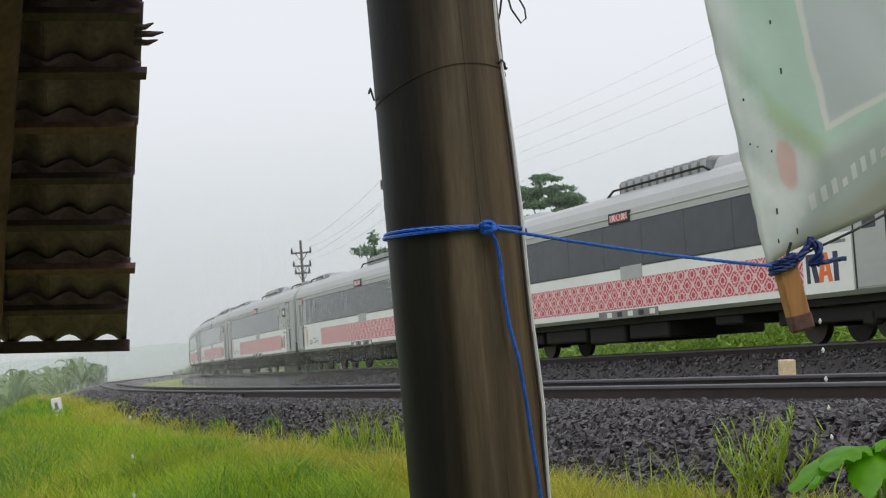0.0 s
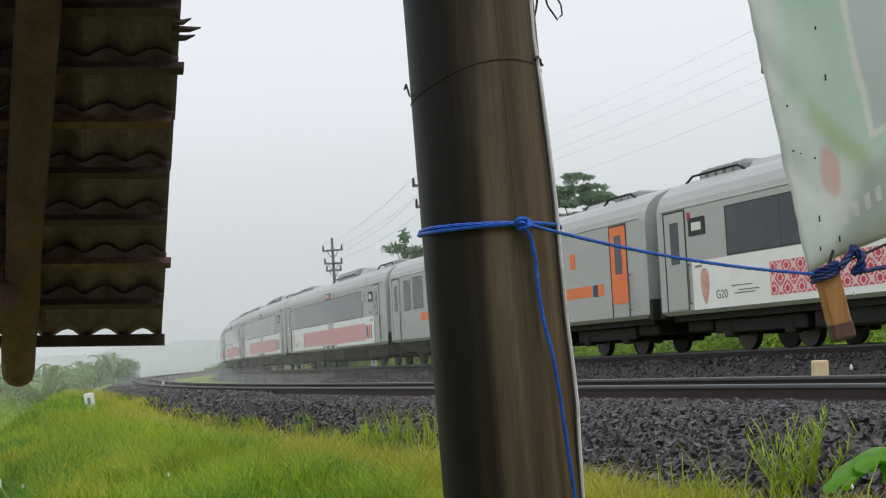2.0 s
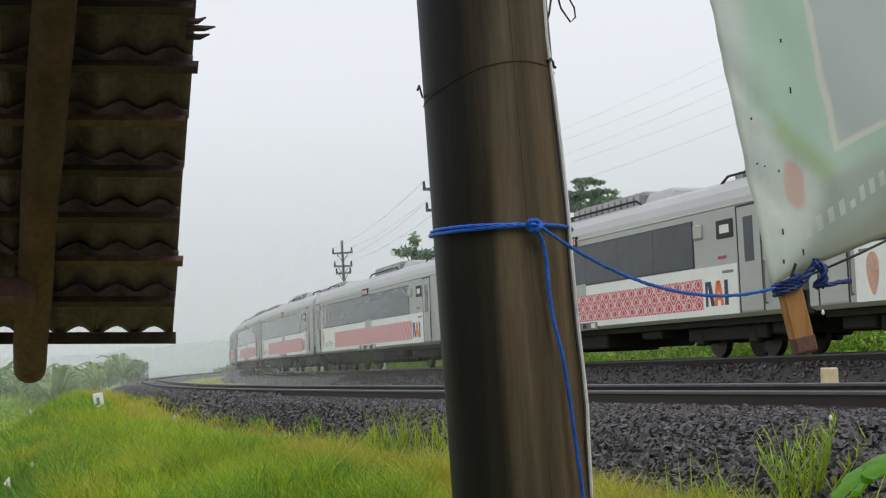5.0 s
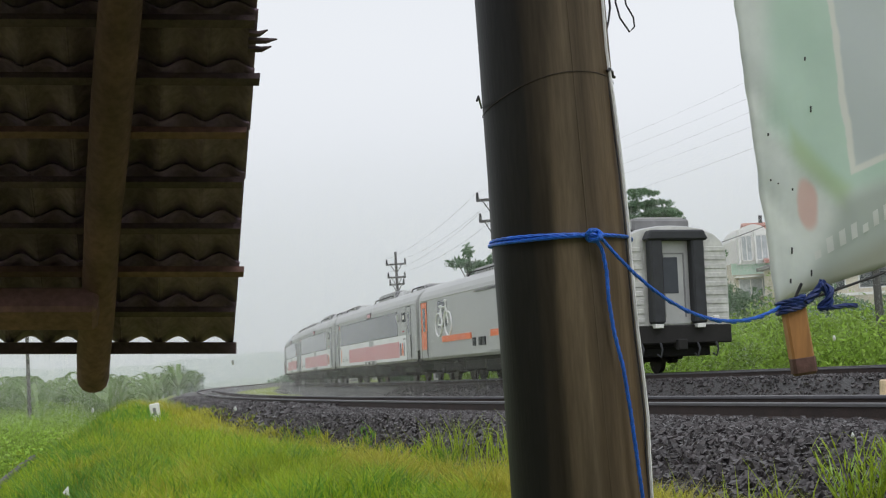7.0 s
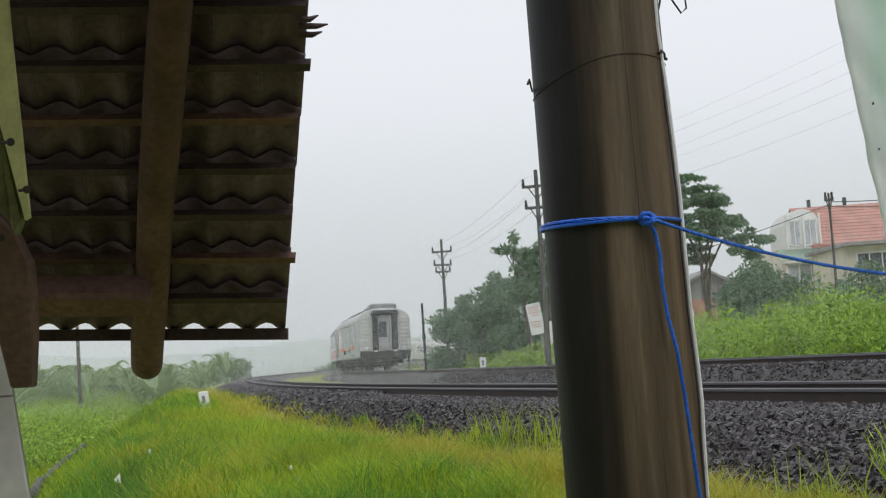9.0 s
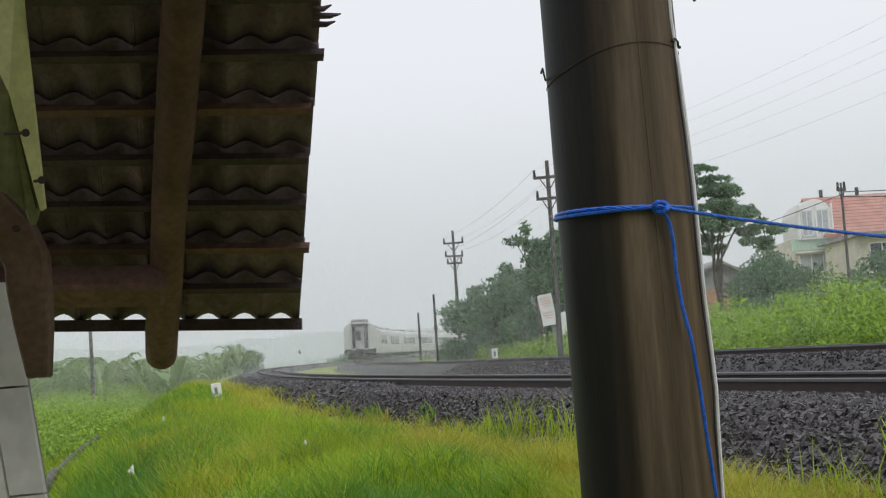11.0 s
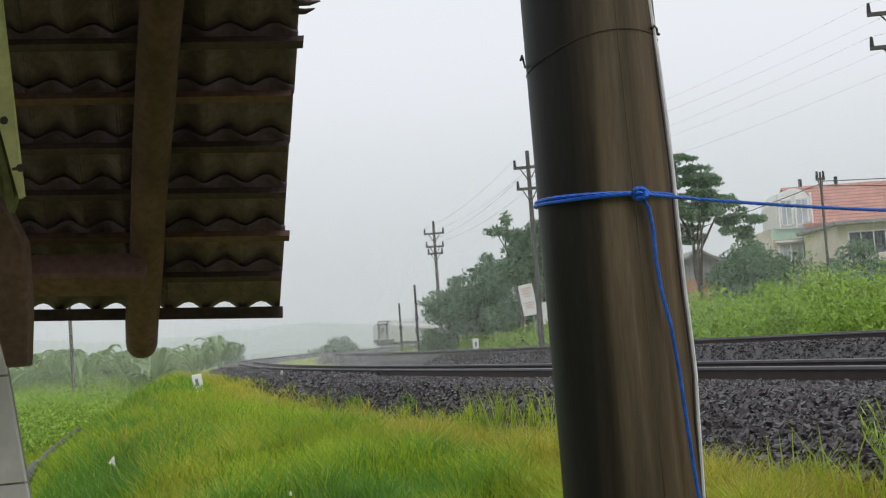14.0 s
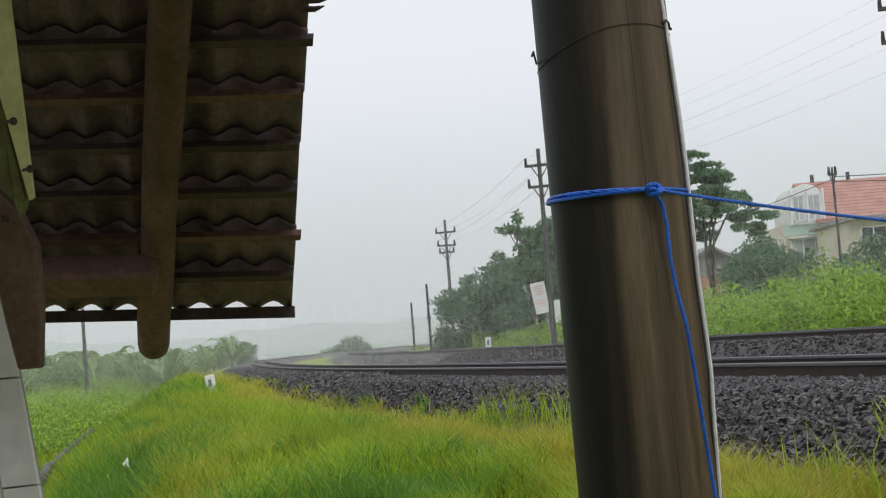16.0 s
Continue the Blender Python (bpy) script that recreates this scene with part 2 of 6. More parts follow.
M = dict(
    soil=mat("wet_soil", (0.27, 0.29, 0.06), 0.9, scale=1.2, vary=0.4, fine=20, space="World", tint=(0.13, 0.20, 0.03), bump=0.4, depth=0.04),
    ballast=mat("wet_ballast", (0.03, 0.027, 0.028), 0.55, scale=9, vary=0.5, fine=26, space="World", bump=0.9, depth=0.05),
    stone=mat("ballast_stone_wet", (0.047, 0.040, 0.042), 0.38, scale=5, vary=0.35, fine=50, space="World", perpiece=0.5, bump=0.3),
    stone_part=mat("ballast_stone_single", (0.047, 0.040, 0.042), 0.38, scale=5, vary=0.35, fine=50, space="World", perpiece=-0.5, bump=0.3),
    rail_top=mat("worn_rail_head", (0.17, 0.165, 0.175), 0.45, 1.0, scale=3, vary=0.15, space="World", bump=0.02),
    rust=mat("rusty_rail_side", (0.045, 0.030, 0.026), 0.7, 0.2, scale=5, vary=0.4, space="World", bump=0.2),
    concrete=mat("old_concrete", (0.30, 0.29, 0.27), 0.75, scale=4, vary=0.3, space="World", bump=0.2),
    steel=mat("stainless_coach_side", (0.43, 0.435, 0.44), 0.40, 0.30, scale=0.7, vary=0.10, fine=8, stretch=(0.3, 1, 1), bump=0.02),
    # coach end paler than the sides: light from the open sky painted in
    end_steel=mat("corrugated_steel_skylit", (0.58, 0.58, 0.565), 0.38, 0.3, scale=2.5, vary=0.22, fine=9, bump=0.04),
    roofing=mat("coach_roof_paint", (0.45, 0.455, 0.46), 0.5, 0.1, scale=0.5, vary=0.10, fine=10, bump=0.03),
    ac=mat("roof_unit_grey", (0.22, 0.22, 0.23), 0.6, 0.1, scale=2, vary=0.3, bump=0.1),
    white=mat("white_vinyl", (0.82, 0.82, 0.84), 0.35, scale=0.8, vary=0.07, fine=6, bump=0.01),
    glass=mat("dark_coach_glass", (0.040, 0.047, 0.058), 0.12, scale=0.9, vary=0.2, fine=4, bump=0.0),
    seal=mat("black_rubber", (0.030, 0.032, 0.038), 0.7, scale=4, vary=0.3, bump=0.05),
    orange=mat("orange_paint", (0.82, 0.17, 0.035), 0.4, scale=1, vary=0.12, fine=8, bump=0.01),
    red=mat("red_marks", (0.5, 0.03, 0.04), 0.45, scale=2, vary=0.15, bump=0.01),
    navy=mat("navy_print", (0.02, 0.022, 0.07), 0.4, scale=3, vary=0.15, bump=0.0),
    under=mat("sooty_underframe", (0.018, 0.017, 0.017), 0.9, 0.0, scale=3, vary=0.4, bump=0.2),
    wheel=mat("wheel_steel", (0.06, 0.05, 0.045), 0.5, 0.6, scale=5, vary=0.3, bump=0.1),
    pole=stained_shaded_pole(),
    rope=mat("blue_nylon_rope", (0.015, 0.13, 0.62), 0.45, scale=40, vary=0.3, fine=300, bump=0.4, depth=0.002),
    wire=mat("dark_wire", (0.035, 0.035, 0.04), 0.5, 0.3, scale=10, vary=0.2, bump=0.0),
    silverwire=mat("pale_cable", (0.82, 0.82, 0.83), 0.4, 0.0, scale=10, vary=0.2, bump=0.0),
    timber=mat("weathered_timber", (0.17, 0.09, 0.078), 0.8, scale=5, vary=0.45, fine=70, space="World", stretch=(1, 1, 1), bump=0.35, depth=0.006),
    sheet=mat("underside_corrugated_sheet", (0.085, 0.075, 0.062), 0.75, 0.1, scale=6, vary=0.45, fine=60, space="World", bump=0.2),
    # lit and shaded faces of the edge board, light painted as two colours
    bamboo=mat("green_board_lit", (0.62, 0.60, 0.30), 0.6, scale=6, vary=0.3, fine=60, space="World", bump=0.2),
    shaded_plank=mat("green_board_shaded", (0.15, 0.15, 0.055), 0.8, scale=6, vary=0.4, fine=60, space="World", bump=0.3),
    # for the added wall behind the camera, pale enough to bounce light
    limewash=mat("unseen_wall_ochre", (0.36, 0.33, 0.28), 0.85, scale=1.5, vary=0.25, fine=20, space="World", bump=0.1),
    plaster=mat("white_tile_wall", (0.84, 0.80, 0.78), 0.5, scale=3, vary=0.2, fine=30, space="World", bump=0.1),
    stickwood=mat("cut_wood_stick", (0.42, 0.20, 0.07), 0.6, scale=14, vary=0.35, fine=90, stretch=(1, 1, 0.15), bump=0.3, depth=0.003),
    grass=leafy("wet_grass", (0.335, 0.445, 0.03), 0.22, 0.5),
    deepgrass=leafy("deep_green_grass", (0.125, 0.275, 0.03), 0.25, 0.45),
    drygrass=leafy("yellowing_grass", (0.45, 0.43, 0.06), 0.3, 0.5),
    weed=leafy("bright_weeds", (0.30, 0.45, 0.08), 0.45, 0.5),
    leaf=leafy("tree_leaves", (0.13, 0.225, 0.12), 0.2, 0.35),
    broadleaf=leafy("broad_leaves", (0.13, 0.36, 0.010), 0.12, 0.45),
    bark=mat("bark", (0.10, 0.085, 0.07), 0.85, scale=4, vary=0.4, bump=0.4, depth=0.02),
    render_w=mat("cream_wall", (0.62, 0.57, 0.47), 0.8, scale=0.7, vary=0.2, fine=6, bump=0.05),
    brick_w=mat("pinkish_brick_wall", (0.45, 0.20, 0.15), 0.8, scale=1, vary=0.25, fine=9, bump=0.1),
    tiles=mat("red_roof_tiles", (0.44, 0.215, 0.175), 0.7, scale=1.2, vary=0.3, fine=10, bump=0.3, depth=0.03),
    greyroof=mat("grey_roof", (0.26, 0.25, 0.25), 0.7, scale=1.5, vary=0.3, fine=10, bump=0.2),
    tanstone=mat("tan_painted_concrete", (0.60, 0.46, 0.33), 0.7, scale=6, vary=0.25, fine=60, bump=0.2),
    paleglass=mat("pale_window_glass", (0.42, 0.45, 0.47), 0.15, scale=2, vary=0.25, fine=6, bump=0.0),
    signwhite=mat("sign_white", (0.75, 0.75, 0.74), 0.5, scale=2, vary=0.12, bump=0.02),
    tile=mat("old_clay_tile_underside", (0.20, 0.137, 0.18), 0.85, scale=9, vary=0.4, fine=80, space="World", perpiece=-0.15, bump=0.25),
    darkwood=mat("dark_brown_timber", (0.17, 0.095, 0.085), 0.75, scale=6, vary=0.45, fine=70, space="World", bump=0.35, depth=0.006),
    polegrey=mat("weathered_pole", (0.09, 0.087, 0.085), 0.8, scale=3, vary=0.3, bump=0.1),
    fascia=mat("sooty_lath", (0.085, 0.055, 0.06), 0.85, scale=8, vary=0.4, fine=90, space="World", bump=0.3),
    dark_sleeper=mat("wet_dark_sleeper", (0.07, 0.065, 0.06), 0.7, scale=4, vary=0.3, space="World", bump=0.2),
    banana=leafy("banana_leaves", (0.25, 0.37, 0.14), 0.35, 0.4),
    rain=glow_through(mat("falling_rain", (0.97, 0.98, 0.99), 0.9, scale=1, vary=0.0, bump=0.0), 0.5),
    drop=glow_through(mat("water_drop", (0.97, 0.98, 0.99), 0.3, scale=1, vary=0.0, bump=0.0), 0.5),
    print_green=glow_through(mat("faded_green_print", (0.50, 0.70, 0.58), 0.4, scale=7, vary=0.15, fine=40, bump=0.03, tint=(0.70, 0.80, 0.74)), 0.5),
    print_red=glow_through(mat("faded_red_print", (0.84, 0.56, 0.49), 0.4, scale=7, vary=0.2, fine=40, bump=0.03), 0.5),
    print_pale=glow_through(mat("pale_print", (0.90, 0.91, 0.90), 0.4, scale=7, vary=0.1, fine=40, bump=0.03), 0.5),
    print_olive=glow_through(mat("olive_print", (0.58, 0.66, 0.54), 0.4, scale=7, vary=0.25, fine=40, bump=0.03), 0.5),
    # hill and woods glow: the rain haze is painted into their colour
    hill=distance("hill_haze_glow", (0.44, 0.50, 0.50)),
    farwood=distance("woods_haze_glow", (0.40, 0.46, 0.43)),
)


# ---- mesh helpers ----
def part(name, bm, material, parent=None, label="", smooth=False):
    """One bmesh as one mesh object, under a thing or a part."""
    me = bpy.data.meshes.new(name)
    bm.to_mesh(me)
    bm.free()
    if smooth:
        me.polygons.foreach_set("use_smooth", [True] * len(me.polygons))
    for m in material if isinstance(material, (list, tuple)) else (material,):
        me.materials.append(m)
    ob = new(name, me)
    if parent:
        ob.parent = parent
    if label:
        tagged(ob, label)
    return ob


def raw(name, verts, faces, material, parent=None, smooth=False):
    """A large mesh straight from arrays."""
    me = bpy.data.meshes.new(name)
    me.from_pydata(verts, [], faces)
    if smooth:
        me.polygons.foreach_set("use_smooth", [True] * len(me.polygons))
    me.materials.append(material)
    ob = new(name, me)
    if parent:
        ob.parent = parent
    return ob


def box(bm, x0, x1, y0, y1, z0, z1, bevel=0.0, m=None):
    r = bmesh.ops.create_cube(bm, size=1)
    vs = r["verts"]
    bmesh.ops.scale(bm, vec=(x1 - x0, y1 - y0, z1 - z0), verts=vs)
    bmesh.ops.translate(bm, vec=((x0 + x1) / 2, (y0 + y1) / 2, (z0 + z1) / 2), verts=vs)
    if bevel:
        es = list({e for v in vs for e in v.link_edges})
        vs = bmesh.ops.bevel(bm, geom=es, offset=bevel, segments=1, affect="EDGES")["verts"]
    if m:
        bmesh.ops.transform(bm, matrix=m, verts=[v for v in vs if v.is_valid])
    return bm


def boxed(*a, **k):
    return box(bmesh.new(), *a, **k)


def rod(bm, p, q, r0, r1=None, seg=8, caps=True):
    p, q = Vector(p), Vector(q)
    d = q - p
    m = Matrix.Translation((p + q) / 2) @ d.to_track_quat("Z", "Y").to_matrix().to_4x4()
    bmesh.ops.create_cone(bm, cap_ends=caps, segments=seg, radius1=r0, radius2=r0 if r1 is None else r1, depth=d.length, matrix=m)
    return bm


def tube(bm, pts, r, seg=8):
    """A round bar through points; r a number or one per point."""
    pts = [Vector(p) for p in pts]
    rings = []
    for i, p in enumerate(pts):
        d = (pts[min(i + 1, len(pts) - 1)] - pts[max(i - 1, 0)]).normalized()
        a = d.orthogonal() if i == 0 else rings_a - d * rings_a.dot(d)
        a.normalize()
        rings_a = a
        b = d.cross(a)
        rr = r[i] if isinstance(r, (list, tuple)) else r
        rings.append([bm.verts.new(p + (a * math.cos(k * math.tau / seg) + b * math.sin(k * math.tau / seg)) * rr) for k in range(seg)])
    for u, v in zip(rings, rings[1:]):
        for k in range(seg):
            bm.faces.new((u[k], u[(k + 1) % seg], v[(k + 1) % seg], v[k]))
    bm.faces.new(rings[0][::-1])
    bm.faces.new(rings[-1])
    return bm


def empty(name, m=None):
    ob = new(name)
    ob.empty_display_size = 0.2
    if m:
        ob.matrix_world = m
    return ob


# ---- the curve of the line and the lie of the land ----
CX, CY, R = 491.6, 173.5, 503.1
RAIL = 1.12


def near_gap(y):
    """How far the near track lies outside the far one."""
    k = min(1.0, max(0.0, (y - 22) / 70))
    return 10.45 - 2.3 * k * k * (3 - 2 * k)


def on_far(s, off=0.0):
    a = s / R
    return Vector((CX - (R + off) * math.cos(a), CY + (R + off) * math.sin(a), 0)), -a


def on_near(s, off=0.0):
    y = CY + R * math.sin(s / R)
    return on_far(s, near_gap(y) + off)


def smooth(a, b, v):
    k = min(1.0, max(0.0, (v - a) / (b - a)))
    return k * k * (3 - 2 * k)


def land(x, y):
    r = math.hypot(x - CX, y - CY) - R
    if x > CX:
        r = -900
    g = near_gap(y)
    n = 0.06 * noise.noise((x * 0.5, y * 0.5, 0)) + 0.10 * noise.noise((x * 0.13, y * 0.13, 3))
    d = r - g
    if d > 1.5:
        foot = 0.45 + 0.38 * smooth(22, 40, y)
        far = smooth(6, 13, y)
        brow = 5.7 - 2.2 * smooth(16, 46, y) - 1.0 * smooth(46, 80, y)
        z = foot - (foot - 0.02) * smooth(3.2, 7.5, d) * (1 - far) + far * (0.12 * smooth(2.4, 4.5, d) - (foot + 0.8) * smooth(brow, brow + 2.8, d))
        z -= 0.6 * smooth(14, 60, d)
        z += n * smooth(2.3, 3.5, d)
    elif r > 1.5:
        z = 0.48 + 0.5 * n
    else:
        z = 0.42 + 0.5 * smooth(-4, -30, r) + n
    for c, half, foot in ((0.0, 1.55, 1.35), (g, 1.55, 0.9 + 0.9 * (1 - smooth(11, 20, y)))):
        k = 1 - smooth(0, 1, (abs(r - c) - half) / foot) if abs(r - c) < half + foot else 0
        z = max(z, z + (RAIL - 0.155 - z) * k)
    return z


# ---- ground: one sheet in rings along the line ----
def build_ground():
    aa = list(np.arange(-0.40, -0.10, 0.0016)) + list(np.arange(-0.10, 0.12, 0.004)) + list(np.arange(0.12, 0.5, 0.02)) + list(np.arange(0.5, math.tau - 0.75, 0.12)) + list(np.arange(-0.75, -0.40, 0.012) + math.tau)
    rr = [-500, -400, -300, -200, -140, -100, -70, -50, -36, -26, -19, -14, -10, -7, -5, -4, -3.3, -2.9, -2.6, -2.2, -1.9, -1.55, -0.8, 0.8, 1.55, 1.9, 2.2, 2.6, 2.9, 3.3, 4, 4.8]
    rr += list(np.arange(5.4, 20, 0.3)) + [20.6, 21.5, 22.5, 24, 26, 29, 33, 38, 45, 55, 70, 90, 130, 200, 320, 600, 1200, 3000]
    verts, faces = [], []
    for a in aa:
        for r in rr:
            x, y = CX - (R + r) * math.cos(a), CY + (R + r) * math.sin(a)
            z = land(x, y) if -60 < r < 60 and (a < 1 or a > 5) else (0.9 if r < 0 else -0.75)
            verts.append((x, y, z))
    w = len(rr)
    for i in range(len(aa)):
        j = (i + 1) % len(aa)
        for k in range(w - 1):
            faces.append((i * w + k, j * w + k, j * w + k + 1, i * w + k + 1))
    ob = raw("ground", verts, faces, M["soil"], smooth=True)
    ob.data.materials.append(M["ballast"])
    for f in ob.data.polygons:
        x, y, _ = f.center
        r = math.hypot(x - CX, y - CY) - R
        if abs(r) < 2.7 or abs(r - near_gap(y)) < 2.15 + 0.9 * (1 - smooth(11, 20, y)):
            f.material_index = 1
    tagged(ob, "rain-soaked earth with dark ballast beds under two curving tracks", kind="structure")
    return ob


ground = build_ground()


# ---- the two tracks ----
def rail_mesh(name, place, off, s0, s1, step, lift, material, prof, parent):
    verts, faces = [], []
    ss = list(np.arange(s0, s1, step))
    for s in ss:
        for u, w in prof:
            p, _ = place(s, off + u)
            verts.append((p.x, p.y, RAIL + lift + w))
    n = len(prof)
    for i in range(len(ss) - 1):
        for k in range(n):
            faces.append((i * n + k, i * n + (k + 1) % n, (i + 1) * n + (k + 1) % n, (i + 1) * n + k))
    return raw(name, verts, faces, material, parent)


def build_track(name, place, s0, s1, cant, label):
    t = tagged(empty(name), label, "railway track", kind="structure")
    head = [(-0.033, 0.0), (0.033, 0.0), (0.036, -0.008), (0.036, -0.03), (-0.036, -0.03), (-0.036, -0.008)]
    web = [(-0.012, -0.03), (0.012, -0.03), (0.014, -0.12), (0.062, -0.145), (-0.062, -0.145), (-0.014, -0.12)]
    for side in (1, -1):
        lift = cant * side
        rail = rail_mesh("rail", place, side * 0.5335, s0, s1, 1.5, lift, M["rust"], web, t)
        rail_mesh("rail_head", place, side * 0.5335, s0, s1, 1.5, lift, M["rail_top"], head, rail)
    sl = boxed(-1.0, 1.0, -0.12, 0.12, -0.36, -0.148, bevel=0.02)
    first = part("sleeper", sl, M["dark_sleeper"], t)
    n = 0
    for s in np.arange(-340 * 1.0, -60, 0.62):
        p, h = place(s)
        if p.y < 6 or p.y > 110:
            continue
        ob = first if n == 0 else new("sleeper", first.data)
        ob.parent = t
        ob.matrix_basis = Matrix.Translation((p.x, p.y, RAIL)) @ Matrix.Rotation(h, 4, "Z") @ Matrix.Rotation(-math.asin(cant / 0.5335) * -1, 4, "Y")
        n += 1
    return t


build_track("track_near", on_near, -260, 130, 0.0, "near railway track, polished rails on concrete sleepers in dark ballast")
build_track("track_far", on_far, -360, 200, -0.0, "far railway track curving away behind the near one")


# ---- coaches ----
HALF = 10.2
SIDE = 1.64
OFF = 0.15


def coach_body():
    bm = bmesh.new()
    prof = [(1.56, 0.84), (SIDE, 0.93), (SIDE, 3.16), (1.605, 3.36), (1.50, 3.57), (1.28, 3.76), (0.9, 3.91), (0.45, 3.98), (0, 4.0)]
    prof = prof + [(-y, z) for y, z in prof[-2::-1]]
    xs = [-HALF, -HALF + 0.06, HALF - 0.06, HALF]
    rings = []
    for i, x in enumerate(xs):
        k = 0.975 if i in (0, 3) else 1
        rings.append([bm.verts.new((x, y * k, 2 + (z - 2) * (0.985 if i in (0, 3) else 1))) for y, z in prof])
    for a, b in zip(rings, rings[1:]):
        for k in range(len(prof)):
            j = (k + 1) % len(prof)
            bm.faces.new((a[k], b[k], b[j], a[j]))
    bm.faces.new(rings[0])
    bm.faces.new(rings[-1][::-1])
    bmesh.ops.recalc_face_normals(bm, faces=bm.faces)
    for f in bm.faces:
        c = f.calc_center_median()
        f.material_index = 2 if abs(f.normal.x) > 0.8 else 1 if c.z > 3.2 else 0
    return bm


def plate(x0, x1, z0, z1, out=0.006, deep=0.02, bevel=0.0):
    """A plate lying on the near side of a coach."""
    return boxed(x0, x1, SIDE - deep, SIDE + out, z0, z1, bevel)


def written(parent, words, x, z, size, material):
    """Raised lettering on the near side, read from outside."""
    cu = bpy.data.curves.new("lettering", "FONT")
    cu.body, cu.size, cu.extrude = words, size, 0.002
    ob = bpy.data.objects.new("lettering", cu)
    me = bpy.data.meshes.new_from_object(ob)
    bpy.data.objects.remove(ob)
    me.transform(Matrix(((-1, 0, 0, x), (0, 0, 1, SIDE + 0.012), (0, 1, 0, z), (0, 0, 0, 1))))
    me.materials.clear()
    me.materials.append(material)
    t = new("lettering", me)
    t.parent = parent
    return t


def bogie(parent, x):
    bm = bmesh.new()
    for y in (0.98, -0.98):
        box(bm, x - 1.65, x + 1.65, y - 0.09, y + 0.09, 0.38, 0.68, 0.03)
        for dx in (-1.1, 1.1):
            box(bm, x + dx - 0.17, x + dx + 0.17, y - 0.12, y + 0.12, 0.28, 0.58, 0.04)
            rod(bm, (x + dx - 0.28, y, 0.45), (x + dx - 0.28, y, 0.8), 0.08)
            rod(bm, (x + dx + 0.28, y, 0.45), (x + dx + 0.28, y, 0.8), 0.08)
    box(bm, x - 0.3, x + 0.3, -1.05, 1.05, 0.45, 0.84, 0.05)
    bmesh.ops.translate(bm, vec=(0, OFF, 0), verts=bm.verts)
    b = part("bogie", bm, M["under"], parent)
    for dx in (-1.1, 1.1):
        w = bmesh.new()
        rod(w, (x + dx, -0.9, 0.39), (x + dx, 0.9, 0.39), 0.07)
        for y in (0.55, -0.55):
            rod(w, (x + dx, y - 0.06, 0.39), (x + dx, y + 0.06, 0.39), 0.385, seg=24)
            rod(w, (x + dx, y - math.copysign(0.08, y), 0.39), (x + dx, y - math.copysign(0.05, y), 0.39), 0.41, seg=24)
        bmesh.ops.translate(w, vec=(0, OFF, 0), verts=w.verts)
        part("wheelset", w, M["wheel"], b)


def coach_door(parent, x, colour, label, sill=0.95):
    d = part("door", plate(x - 0.42, x + 0.42, sill, 3.14, 0.012, bevel=0.008), colour, parent, label)
    part("window", plate(x - 0.18, x + 0.18, 1.98, 2.92, 0.02, bevel=0.006), M["glass"], d)
    f = bmesh.new()
    for a, b, c, e in ((x - 0.465, x - 0.43, 0.93, 3.18), (x + 0.43, x + 0.465, 0.93, 3.18), (x - 0.43, x + 0.43, 3.145, 3.18)):
        box(f, a, b, SIDE - 0.02, SIDE + 0.012, c, e)
    part("door_seal", f, M["seal"], d)
    r = bmesh.new()
    rod(r, (x - 0.58, SIDE + 0.06, 1.05), (x - 0.58, SIDE + 0.06, 1.95), 0.018)
    for z in (1.08, 1.92):
        rod(r, (x - 0.58, SIDE - 0.01, z), (x - 0.58, SIDE + 0.06, z), 0.014)
    part("grab_rail", r, M["rail_top"], d)


